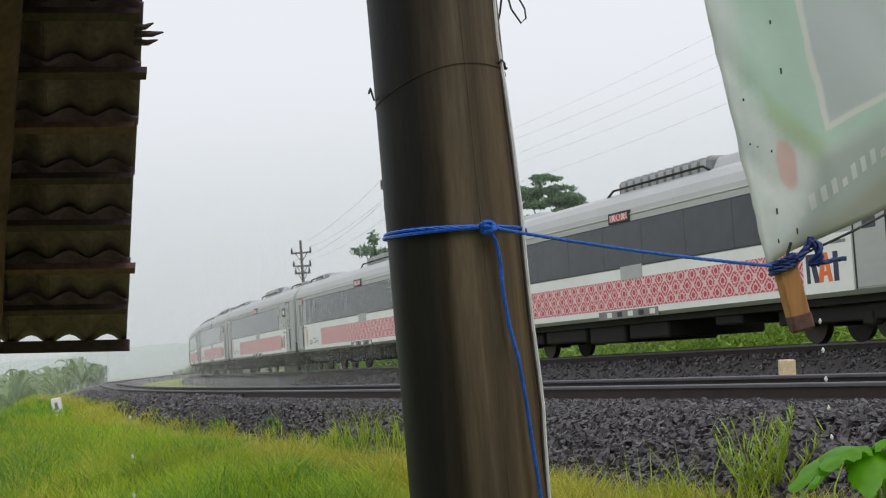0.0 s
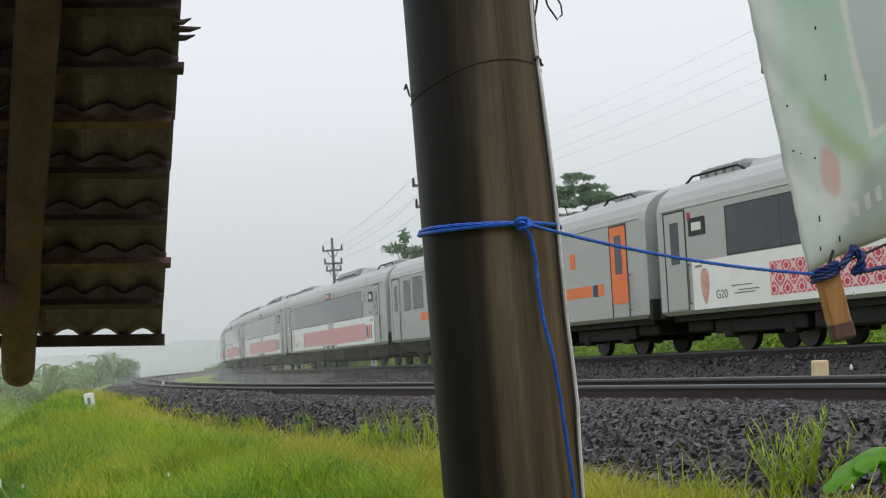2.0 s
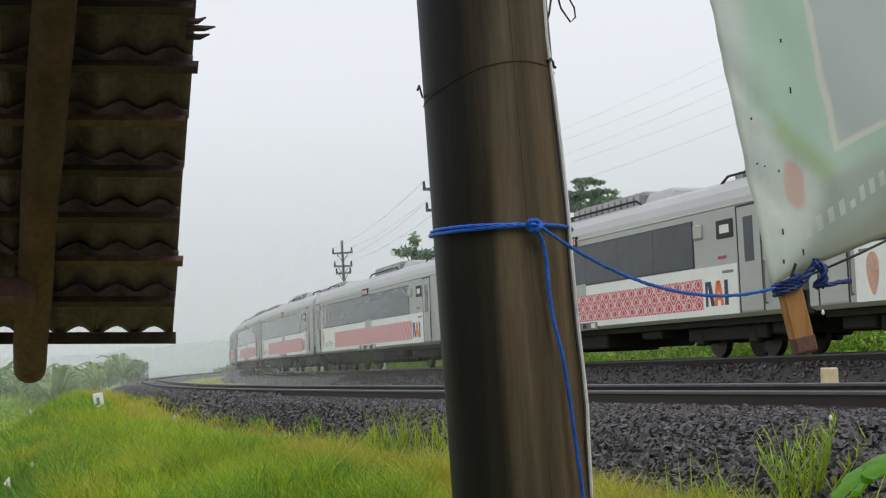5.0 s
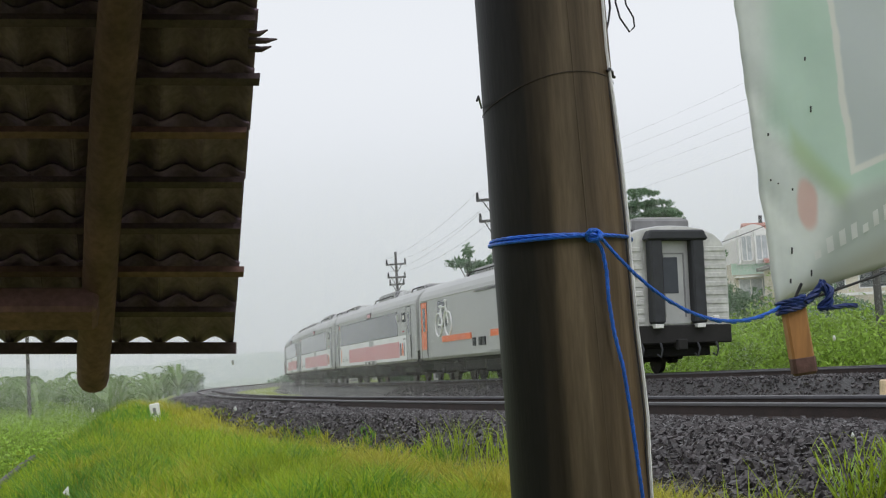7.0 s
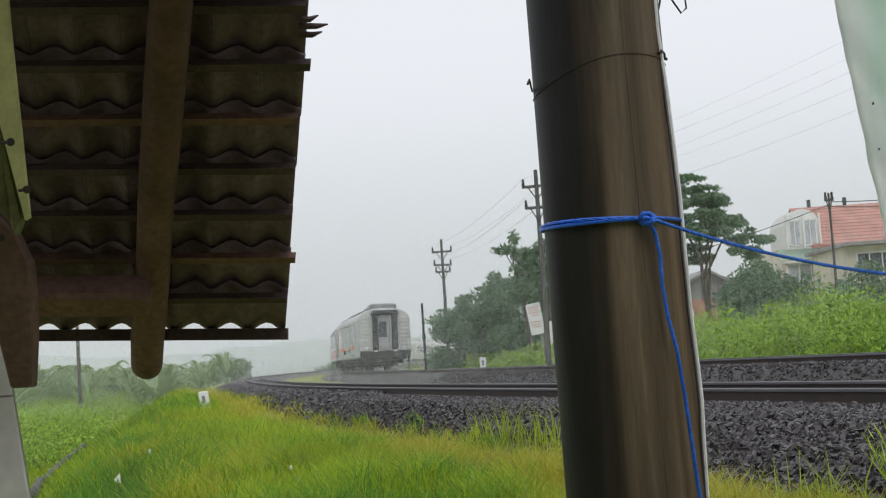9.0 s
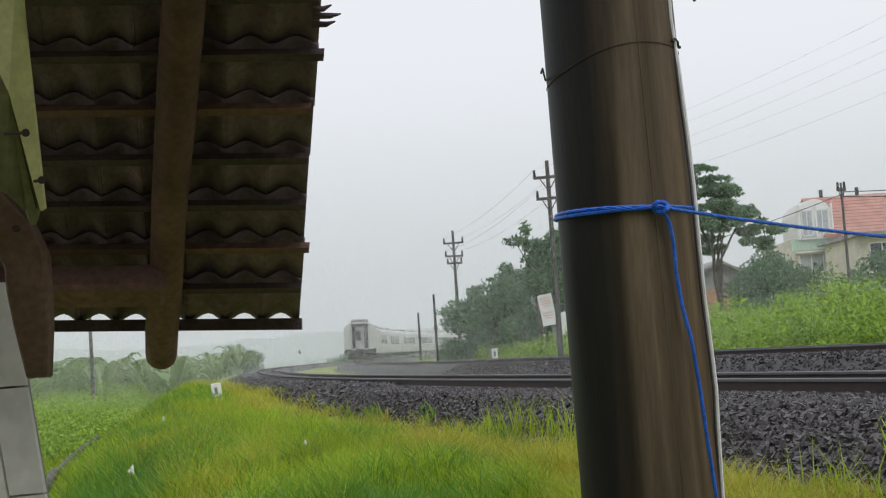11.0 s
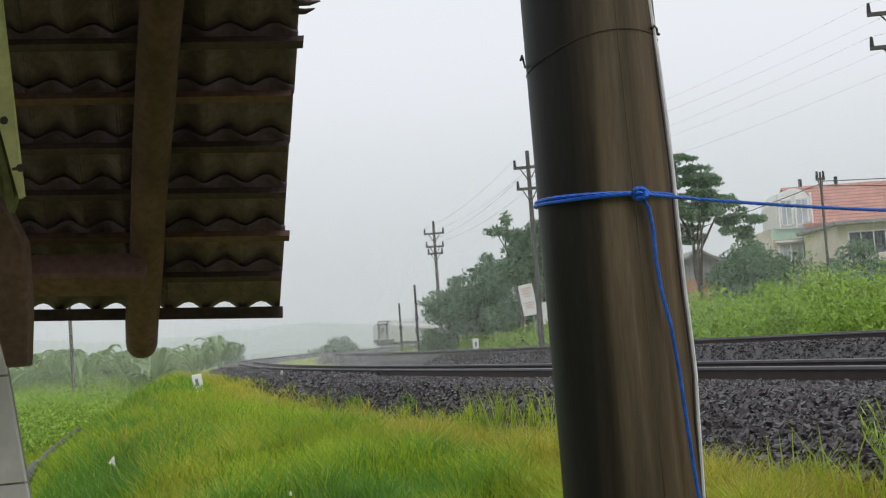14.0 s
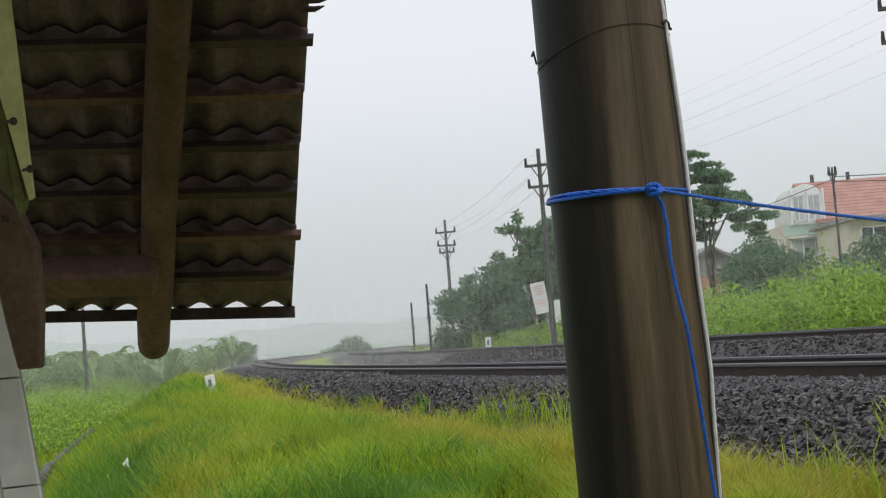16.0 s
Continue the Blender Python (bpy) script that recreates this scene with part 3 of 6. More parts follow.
def gangway(parent, x, sign, ribbed=False):
    def at_end(deep, y0, y1, z0, z1, bevel=0.0, bm=None):
        return box(bm or bmesh.new(), min(x, x + sign * deep), max(x, x + sign * deep), y0, y1, z0, z1, bevel)

    bm = bmesh.new()
    at_end(0.34, -0.80, -0.43, 1.32, 3.60, 0.05, bm)
    at_end(0.34, 0.43, 0.80, 1.32, 3.60, 0.05, bm)
    part("gangway_bellows", bm, M["seal"], parent, "black rubber gangway bellows")
    hood = at_end(0.40, -0.90, 0.90, 3.56, 3.84, 0.05)
    for v in hood.verts:
        if v.co.z > 3.7:
            v.co.y *= 0.90
    part("gangway_hood", hood, M["seal"], parent, "black hood over the gangway")
    d = part("end_door", at_end(0.06, -0.425, 0.425, 1.32, 3.56), M["steel"], parent)
    fr = bmesh.new()
    for y0, y1, z0, z1 in ((-0.30, -0.26, 1.5, 3.2), (0.30, 0.34, 1.5, 3.2), (-0.30, 0.34, 3.2, 3.24)):
        at_end(0.075, y0, y1, z0, z1, 0, fr)
    part("door_seam", fr, M["ac"], d)
    part("window", at_end(0.08, -0.10, 0.38, 2.14, 3.12, 0.01), M["glass"], d)
    c = bmesh.new()
    rod(c, (x, 0, 0.75), (x + sign * 0.36, 0, 0.75), 0.10)
    box(c, x + sign * 0.20, x + sign * 0.4, -0.14, 0.14, 0.6, 0.9, 0.03)
    part("coupler", c, M["under"], parent)
    part("end_sill", boxed(x - 0.12, x + 0.12, -1.6, 1.6, 0.78, 1.28, 0.03), M["under"], parent, "sooty end sill")
    for y in (-0.62, 0.62):
        part("buffer_step", at_end(0.30, y - 0.12, y + 0.12, 1.2, 1.31, 0.01), M["signwhite"] if ribbed else M["under"], parent)
    if not ribbed:
        return
    for y in (-1.1, -0.55, 0.55, 1.1):
        hose = [(x + sign * 0.14, y, 0.80), (x + sign * 0.26, y, 0.62), (x + sign * 0.24, y + 0.06, 0.42), (x + sign * 0.14, y + 0.10, 0.50)]
        part("brake_hose", tube(bmesh.new(), hose, 0.03, 6), M["seal"], parent)
    for z in np.arange(1.36, 3.3, 0.24):
        for y0, y1 in ((-1.56, -0.92), (0.92, 1.56)):
            part("end_rib", at_end(0.03, y0, y1, z, z + 0.13, 0.012), M["end_steel"], parent)


def roof_units(parent, units):
    """Grey ribbed units and pale smooth housings (height, kind) along the ridge."""
    for x0, x1, h, kind in units:
        bm = bmesh.new()
        box(bm, x0, x1, -0.86, 0.86, 3.72, 3.98 + h, 0.07)
        if kind == "pale":
            for v in bm.verts:
                if v.co.z > 3.9:
                    v.co.y *= 0.8
            part("roof_housing", bm, M["roofing"], parent, "pale smooth roof housing")
            continue
        u = part("air_conditioner", bm, M["ac"], parent, "dark ribbed roof unit")
        g = bmesh.new()
        n = max(2, int((x1 - x0) / 0.34))
        for i in range(n):
            xx = x0 + 0.08 + i * (x1 - x0 - 0.1) / n
            box(g, xx, xx + 0.20, 0.855, 0.885, 3.90, 3.92 + h)
            box(g, xx, xx + 0.20, -0.7, 0.7, 3.98 + h, 4.02 + h)
        part("grille", g, M["roofing"], u)
        rail = bmesh.new()
        tube(rail, [(x0 - 0.3, 1.0, 3.86), (x0, 1.0, 4.0), (x1, 1.0, 4.0), (x1 + 0.3, 1.0, 3.86)], 0.03, 6)
        part("roof_rail", rail, M["under"], u)


def base_coach(name, label, ribbed=False):
    c = tagged(empty(name), label, "train coach", "coaches of the passing train")
    part("body", coach_body(), (M["steel"], M["roofing"], M["end_steel"] if ribbed else M["steel"]), c)
    bogie(c, 7.0), bogie(c, -7.0)
    bm = bmesh.new()
    box(bm, -10.0, 10.0, -1.35, 1.4, 0.70, 0.86)
    part("underframe", bm, M["under"], c)
    for x0, x1, z0 in ((-1.3, 0.5, 0.34), (0.7, 2.5, 0.28), (2.7, 5.0, 0.36), (-4.2, -3.2, 0.5)):
        part("equipment_box", boxed(x0, x1, -1.3, 1.3, z0, 0.72, 0.04), M["under"], c)
    for x in (9.3, -9.3):
        part("end_box", boxed(x - 0.5, x + 0.5, -1.2, 1.2, 0.45, 0.72, 0.04), M["under"], c)
    gangway(c, HALF, 1), gangway(c, -HALF, -1, ribbed)
    gut = bmesh.new()
    box(gut, -10.0, 10.0, SIDE - 0.06, SIDE + 0.015, 3.20, 3.24, 0.01)
    part("rain_gutter", gut, M["roofing"], c)
    return c


def far_windows(c):
    part("window_band", boxed(-6.3, 8.0, -SIDE - 0.006, -SIDE + 0.02, 2.0, 3.06), M["glass"], c)


def batik(m):
    """Red rosettes and lattice printed on pale pink."""
    n, l = m.node_tree.nodes, m.node_tree.links
    b = n["Principled BSDF"]
    tc = n.new("ShaderNodeTexCoord")
    sep = n.new("ShaderNodeSeparateXYZ")
    l.new(tc.outputs["Object"], sep.inputs[0])

    def op(kind, a, b2=None):
        o = n.new("ShaderNodeMath")
        o.operation = kind
        for i, v in enumerate((a, b2)):
            if v is None:
                continue
            if isinstance(v, (int, float)):
                o.inputs[i].default_value = v
            else:
                l.new(v, o.inputs[i])
        return o.outputs[0]

    cx = op("COSINE", op("MULTIPLY", sep.outputs[0], math.tau / 0.46))
    cz = op("COSINE", op("MULTIPLY", op("SUBTRACT", sep.outputs[2], 1.40), math.tau / 0.453))
    v = op("ABSOLUTE", op("ADD", cx, cz))
    petal = op("MULTIPLY", op("GREATER_THAN", v, 0.30), op("LESS_THAN", v, 1.25))
    heart = op("GREATER_THAN", v, 1.62)
    fx = op("COSINE", op("MULTIPLY", sep.outputs[0], math.tau / 0.105))
    fz = op("COSINE", op("MULTIPLY", sep.outputs[2], math.tau / 0.111))
    lace = op("GREATER_THAN", op("MULTIPLY", fx, fz), 0.25)
    both = op("MAXIMUM", op("MULTIPLY", petal, op("SUBTRACT", 1.0, op("MULTIPLY", lace, 0.75))), heart)
    mx = n.new("ShaderNodeMix")
    mx.data_type = "RGBA"
    mx.inputs[6].default_value = (0.76, 0.55, 0.57, 1)
    mx.inputs[7].default_value = (0.58, 0.035, 0.075, 1)
    l.new(both, mx.inputs[0])
    l.new(mx.outputs[2], b.inputs["Base Color"])
    return m


M["batik"] = batik(mat("batik_print", (0.7, 0.4, 0.45), 0.35, bump=0.0))


def passenger_coach(front_sign=False):
    label = "passenger coach with batik band and route sign by its front door" if front_sign else "stainless passenger coach with white band, red batik print and dark windows"
    c = base_coach("passenger_coach", label)
    w0, w1 = (-8.0, 7.35) if front_sign else (-6.55, 8.3)
    part("window_band", plate(w0, w1, 2.0, 3.06, 0.004), M["seal"], c)
    n = 8
    w = (w1 - w0 - 0.1) / n
    for i in range(n):
        x = w0 + 0.05 + i * w
        part("pane", plate(x + 0.005, x + w - 0.005, 2.025, 3.035, 0.010), M["glass"], c)
    p = part("white_band", plate(-8.3, 8.75, 0.92, 1.985, 0.006), M["white"], c, "white vinyl band")
    part("batik_panel", plate(-6.85, 5.85, 1.06, 1.74, 0.010), M["batik"], p, "pink and red batik print")
    # maker's mark drawn as plain slanted shapes
    for x0, x1, k, m in ((-7.06, -6.96, 0, "navy"), (-7.27, -7.12, 0.14, "navy"), (-7.50, -7.36, -0.12, "orange"), (-7.66, -7.54, 0.12, "orange"), (-7.90, -7.76, 0, "navy")):
        bm = plate(x0, x1, 1.12, 1.66, 0.011)
        for v in bm.verts:
            v.co.x += k * (v.co.z - 1.39) / 0.55
        part("mark", bm, M[m], p)
    part("mark", plate(-7.66, -7.38, 1.24, 1.32, 0.013), M["orange"], p)
    part("lettering_bar", plate(-8.15, -7.7, 1.80, 1.86, 0.011), M["ac"], p)
    leaf = bmesh.new()
    ring = [leaf.verts.new((8.25 + 0.17 * math.sin(a) * (1 - 0.35 * math.cos(a)), SIDE + 0.012, 1.42 - 0.40 * math.cos(a))) for a in np.arange(0, math.tau, math.tau / 16)]
    leaf.faces.new(ring)
    part("leaf_mark", leaf, M["print_red"], p, "pale red leaf-shaped print")
    part("lettering_bar", plate(8.35, 8.62, 1.84, 1.89, 0.011), M["ac"], p)
    for z, x0 in ((1.24, 6.25), (1.34, 6.5), (1.18, 6.4)):
        part("lettering_bar", plate(x0, x0 + 0.75, z, z + 0.025, 0.011), M["ac"], p)
    written(p, "G20", 7.85, 1.12, 0.26, M["ac"])
    coach_door(c, 9.4, M["steel"], "grey steel door")
    coach_door(c, -8.82, M["steel"], "grey steel door")
    dx = 16.35 if front_sign else 0
    dsp = part("destination_display", plate(-8.22 + dx, -7.55 + dx, 2.55, 2.95, 0.02, bevel=0.01), M["seal"], c)
    part("screen", plate(-8.08 + dx, -7.7 + dx, 2.66, 2.84, 0.026), M["signwhite"], dsp)
    dsp = part("number_display", plate(-0.5, 0.5, 3.07, 3.33, 0.03, 0.1, bevel=0.01), M["seal"], c)
    part("screen", plate(-0.42, 0.42, 3.12, 3.28, 0.035), M["batik"], dsp)
    part("vent", plate(-6.95, -6.62, 2.62, 2.95, 0.07, bevel=0.03), M["roofing"], c)
    part("lettering_bar", plate(-7.9, -7.55, 2.12, 2.18, 0.008), M["red"], c)
    part("hatch", plate(-0.9, 0.1, 1.72, 2.04, 0.02, bevel=0.01), M["steel"], c, "grey hatch")
    pl = part("data_plate", plate(-1.5, 1.3, 0.84, 1.03, 0.012), M["ac"], c)
    for k in range(5):
        part("sticker", plate(-1.35 + k * 0.5, -1.12 + k * 0.5, 0.88, 1.0, 0.016), M["seal" if k % 2 else "signwhite"], pl)
    part("red_lamp", plate(8.72, 8.82, 2.9, 3.08, 0.02), M["red"], c)
    roof_units(c, ((7.7, 9.5, 0.14, "unit"), (6.2, 7.7, 0.10, "pale"), (-2.7, 1.35, 0.24, "unit"), (-4.0, -2.7, 0.20, "pale"), (-9.0, -7.1, 0.10, "unit")))
    far_windows(c)
    return c


def dining_coach():
    c = base_coach("dining_coach", "grey stainless dining coach with orange stripe and orange end door")
    part("stripe", plate(-7.2, 6.6, 1.52, 1.80, 0.006), M["orange"], c, "orange stripe")
    for x0, x1, z0, z1 in ((7.75, 8.4, 2.0, 3.0), (6.35, 7.37, 2.0, 3.05), (2.45, 3.46, 2.0, 3.03), (0.37, 1.41, 2.0, 3.05), (-1.44, -0.41, 2.0, 3.07), (-5.2, -4.4, 2.0, 2.9)):
        w = part("window", plate(x0, x1, z0, z1, 0.012, bevel=0.01), M["glass"], c)
        fr = bmesh.new()
        for a, b, d, e in ((x0 - 0.05, x0, z0 - 0.05, z1 + 0.05), (x1, x1 + 0.05, z0 - 0.05, z1 + 0.05), (x0, x1, z1, z1 + 0.05), (x0, x1, z0 - 0.05, z0)):
            box(fr, a, b, SIDE - 0.02, SIDE + 0.016, d, e)
        part("frame", fr, M["ac"], w)
    part("panel", plate(0.39, 1.39, 3.08, 3.30, 0.02, 0.1), M["print_red"], c, "red route panel")
    dp = part("data_plate", plate(-0.64, 2.4, 0.98, 1.14, 0.012), M["ac"], c)
    for k in range(6):
        part("lettering_bar", plate(-0.5 + k * 0.46, -0.2 + k * 0.46, 1.02, 1.10, 0.016), M["signwhite" if k % 3 else "seal"], dp)
    part("red_mark", plate(-6.3, -6.0, 2.3, 2.7, 0.012), M["orange"], c)
    part("mark", plate(-7.6, -7.3, 1.5, 1.8, 0.012), M["navy"], c)
    part("mark", plate(-7.9, -7.6, 1.5, 1.8, 0.012), M["orange"], c)
    coach_door(c, 9.4, M["steel"], "grey steel door")
    coach_door(c, -8.82, M["orange"], "orange steel door", 1.25)
    roof_units(c, ((-1.5, 3.0, 0.22, "unit"), (-6.5, -5.2, 0.08, "pale"), (-8.4, -7.2, 0.08, "unit")))
    far_windows(c)
    return c


def luggage_coach():
    c = base_coach("luggage_coach", "grey luggage coach with sliding doors, orange bars and white bicycle sign", True)
    for x0, x1 in ((3.1, 6.8), (-0.05, 0.8), (-5.35, -2.95)):
        part("stripe", plate(x0, x1, 1.47, 1.70, 0.04), M["orange"], c, "orange bar")
    coach_door(c, 9.4, M["orange"], "orange steel door", 1.25)
    part("window", plate(6.15, 7.4, 2.05, 3.1, 0.010), M["glass"], c)
    part("window", plate(-6.1, -5.25, 2.07, 3.03, 0.010), M["glass"], c)
    b = bmesh.new()
    for x in (7.25, 5.95):
        pts = [(x + 0.45 * math.cos(k * math.tau / 20), SIDE + 0.016, 2.16 + 0.45 * math.sin(k * math.tau / 20)) for k in range(21)]
        tube(b, pts, 0.035, 6)
    nodes = {"r": (7.25, 2.16), "f": (5.95, 2.16), "bb": (6.72, 2.12), "seat": (6.9, 2.8), "head": (6.2, 2.82), "bar": (6.25, 3.05)}
    for u, v in (("r", "bb"), ("r", "seat"), ("bb", "seat"), ("bb", "head"), ("seat", "head"), ("f", "head"), ("head", "bar")):
        (x0, z0), (x1, z1) = nodes[u], nodes[v]
        rod(b, (x0, SIDE + 0.016, z0), (x1, SIDE + 0.016, z1), 0.035, seg=6)
    rod(b, (7.1, SIDE + 0.016, 2.86), (6.72, SIDE + 0.016, 2.86), 0.045, seg=6)
    rod(b, (6.45, SIDE + 0.016, 3.05), (6.1, SIDE + 0.016, 3.05), 0.04, seg=6)
    part("bicycle_sign", b, M["white"], c, "white bicycle sign")
    for x0, x1 in ((-1.0, 0.88), (-2.98, -1.06)):
        d = part("sliding_door", plate(x0, x1, 0.98, 3.08, 0.03, bevel=0.012), M["steel"], c, "grey sliding door")
        part("slide_rail", plate(x0 - 0.1, x1 + 1.6, 3.10, 3.17, 0.06), M["ac"], d)
        part("latch", plate(x0 + 0.1, x0 + 0.35, 1.3, 1.5, 0.05), M["seal"], d)
        seam = bmesh.new()
        for x in (x0 - 0.03, x1 + 0.005):
            box(seam, x, x + 0.025, SIDE - 0.02, SIDE + 0.012, 0.98, 3.08)
        part("seam", seam, M["seal"], d)
    part("mark", plate(-5.65, -5.45, 1.5, 1.78, 0.012), M["navy"], c)
    part("mark", plate(-5.92, -5.72, 1.5, 1.78, 0.012), M["orange"], c)
    for x in (2.9, 2.2, 1.75):
        part("sticker", plate(x - 0.3, x, 1.2, 1.5, 0.036), M["seal"], c)
    dp = part("data_plate", plate(-5.65, -3.4, 0.95, 1.10, 0.012), M["seal"], c)
    for k in range(5):
        part("lettering_bar", plate(-5.55 + k * 0.44, -5.3 + k * 0.44, 0.99, 1.06, 0.016), M["signwhite"], dp)
    part("box", plate(-2.7, -2.15, 1.35, 1.58, 0.06, bevel=0.01), M["seal"], c)
    roof_units(c, ((2.0, 5.0, 0.16, "unit"), (-1.2, 0.0, 0.12, "pale"), (-3.4, -2.2, 0.12, "unit"), (-9.6, -7.6, 0.28, "unit")))
    for y in (1.2, -1.2):
        part("tail_lamp", boxed(-HALF - 0.06, -HALF + 0.03, y - 0.09, y + 0.09, 1.34, 1.52, 0.02), M["signwhite"], c)
    return c


SPEED, LEN = 26.12, 20.92
coaches = []
proto = passenger_coach()
for k in range(-5, 9):
    # the coach ahead of gap k
    ob = dining_coach() if k == 2 else luggage_coach() if k == 8 else passenger_coach(True) if k == 3 else proto if k == -5 else copy_thing(proto, Matrix())
    coaches.append((ob, -153.72 - (k - 0.5) * LEN))


def coach_rows(s0):
    rows = []
    for i in range(17):
        s = s0 + SPEED * i
        (a, _), (b, _) = on_far(s + 7), on_far(s - 7)
        d, m = a - b, (a + b) / 2
        rows.append((i, Matrix.Translation((m.x, m.y, RAIL)) @ Matrix.Rotation(math.atan2(d.y, d.x), 4, "Z") @ Matrix.Rotation(radians(1.5), 4, "X") @ Matrix.Translation((0, -OFF, 0))))
    return rows


# ---- the concrete pole beside the camera, with its ropes and wires ----
def pole_axis(z):
    return 0.316 - 0.0165 * (z - 1.74)


def pole_radius(z):
    return 0.1275 - 0.0075 * (z - 1.3)


def round_pole(z, deg, out):
    """A point on the pole's skin; 0 degrees faces the camera, 90 the right."""
    r, a = pole_radius(z) + out, radians(deg)
    return (pole_axis(z) + r * math.sin(a), 2.5 - r * math.cos(a), z)


def build_pole():
    p = tagged(empty("concrete_pole"), "wet dark concrete utility pole with brown stains and shade painted on its left", "pole")
    bm = bmesh.new()
    seg, rows = 64, []
    for i in range(90):
        z = -0.3 + i * 0.06
        r = pole_radius(z)
        ring = []
        for k in range(seg):
            a = k * math.tau / seg
            q = r + 0.0012 * noise.noise((math.cos(a) * 3, math.sin(a) * 3, z * 3))
            ring.append(bm.verts.new((pole_axis(z) + q * math.cos(a), 2.5 + q * math.sin(a), z)))
        rows.append(ring)
    for a, b in zip(rows, rows[1:]):
        for k in range(seg):
            bm.faces.new((a[k], a[(k + 1) % seg], b[(k + 1) % seg], b[k]))
    bm.faces.new(rows[-1])
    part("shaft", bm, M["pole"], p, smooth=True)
    # mould seam, a fine raised line down the face
    part("seam", tube(bmesh.new(), [round_pole(z, 17, -0.001) for z in np.arange(0.2, 4.6, 0.2)], 0.0022, 5), M["pole"], p)
    w = tube(bmesh.new(), [round_pole(2.104 + 0.022 * math.sin(radians(d)) + 0.012 * math.cos(radians(2 * d)), d, 0.0012) for d in range(-180, 181, 10)], 0.0007, 6)
    part("wire_band", w, M["rust"], p, "thin rusty wire wound round the pole")
    part("wire_twist", tube(bmesh.new(), [round_pole(2.126 + 0.006 * math.sin(k), 55 + 3 * k, 0.004 + 0.002 * (k % 2)) for k in range(6)], 0.003, 6), M["wire"], p)
    part("wire_end", tube(bmesh.new(), [round_pole(2.085, -88, 0.002), (0.176, 2.40, 2.088), (0.172, 2.39, 2.078)], 0.002, 6), M["wire"], p)
    return p


build_pole()


def build_pole_cables():
    pts = [(0.424, 2.5, 2.30), (0.424, 2.5, 2.185), (0.431, 2.5, 2.09), (0.437, 2.5, 1.975), (0.441, 2.5, 1.871), (0.442, 2.5, 1.768), (0.444, 2.5, 1.665), (0.449, 2.5, 1.563), (0.451, 2.5, 1.502), (0.449, 2.5, 1.441), (0.445, 2.51, 1.2), (0.44, 2.52, 0.1)]
    pts = [(x * 0.976 + 0.001, 2.44, EYE + (z - EYE) * 0.976) for x, _, z in pts]
    c = tagged(empty("pole_cable"), "thin pale cable and dark wire running down the pole", "cable")
    part("pale_cable", tube(bmesh.new(), pts, 0.0034, 6), M["silverwire"], c, "pale cable")
    part("dark_wire", tube(bmesh.new(), [(x - 0.0065, y - 0.003, z) for x, y, z in pts], 0.0014, 6), M["wire"], c, "dark wire")
    g = tagged(empty("wire_loop"), "loose loops of dark wire hanging at the pole", "wire")
    part("loop", tube(bmesh.new(), [(0.452, 2.5, 2.33), (0.449, 2.5, 2.27), (0.455, 2.5, 2.24), (0.471, 2.5, 2.213), (0.481, 2.5, 2.222), (0.480, 2.5, 2.24), (0.468, 2.5, 2.265), (0.463, 2.5, 2.33)], 0.0018, 6), M["wire"], g)
    part("tail", tube(bmesh.new(), [(0.436, 2.5, 2.33), (0.438, 2.5, 2.26), (0.433, 2.5, 2.235), (0.428, 2.5, 2.218)], 0.002, 6), M["wire"], g)
    part("tie", tube(bmesh.new(), [(0.42, 2.5, 2.34), (0.47, 2.5, 2.335)], 0.002, 6), M["wire"], g)


build_pole_cables()


def twisted(bm, pts, r):
    """A laid rope: three strands turning about each other."""
    pts = [Vector(p) for p in pts]
    fine = []
    for a, b in zip(pts, pts[1:]):
        n = max(1, int((b - a).length / 0.006))
        fine += [a.lerp(b, k / n) for k in range(n)]
    fine.append(pts[-1])
    for s in range(3):
        line = []
        for i, p in enumerate(fine):
            d = (fine[min(i + 1, len(fine) - 1)] - fine[max(i - 1, 0)]).normalized()
            u = d.cross(Vector((0.3, 1, 0.2))).normalized()
            v = d.cross(u)
            a = i * 0.9 + s * math.tau / 3
            line.append(p + (u * math.cos(a) + v * math.sin(a)) * r * 0.5)
        tube(bm, line, r * 0.58, 5)
    return bm


KNOT = Vector((0.358, 2.368, 1.826))


def build_rope():
    r = tagged(empty("rope_on_pole"), "blue nylon rope knotted round the concrete pole", "rope")
    ring = [round_pole(1.831 - 0.005 * math.sin(radians(d)), d, 0.003) for d in range(-180, 181, 8)]
    part("turn", twisted(bmesh.new(), ring, 0.0034), M["rope"], r)
    ring = [round_pole(1.827 - 0.003 * math.sin(radians(d)) + 0.002 * math.sin(radians(d * 2)), d, 0.006) for d in range(-180, 181, 8)]
    part("turn", twisted(bmesh.new(), ring, 0.0034), M["rope"], r)
    k = [KNOT + Vector((0.012 * math.cos(a), -0.006 + 0.006 * math.sin(2 * a), 0.009 * math.sin(a))) for a in np.arange(0, 13, 0.5)]
    part("knot", twisted(bmesh.new(), k, 0.0045), M["rope"], r)
    fall = [(0.362, 2.37, 1.82), (0.372, 2.372, 1.80), (0.377, 2.374, 1.763), (0.377, 2.375, 1.714), (0.383, 2.377, 1.655), (0.395, 2.381, 1.596), (0.403, 2.385, 1.518), (0.409, 2.387, 1.431), (0.414, 2.39, 1.364), (0.420, 2.392, 1.295), (0.43, 2.395, 1.1), (0.43, 2.39, 0.7)]
    part("hanging_end", twisted(bmesh.new(), fall, 0.0036), M["rope"], r)


build_rope()

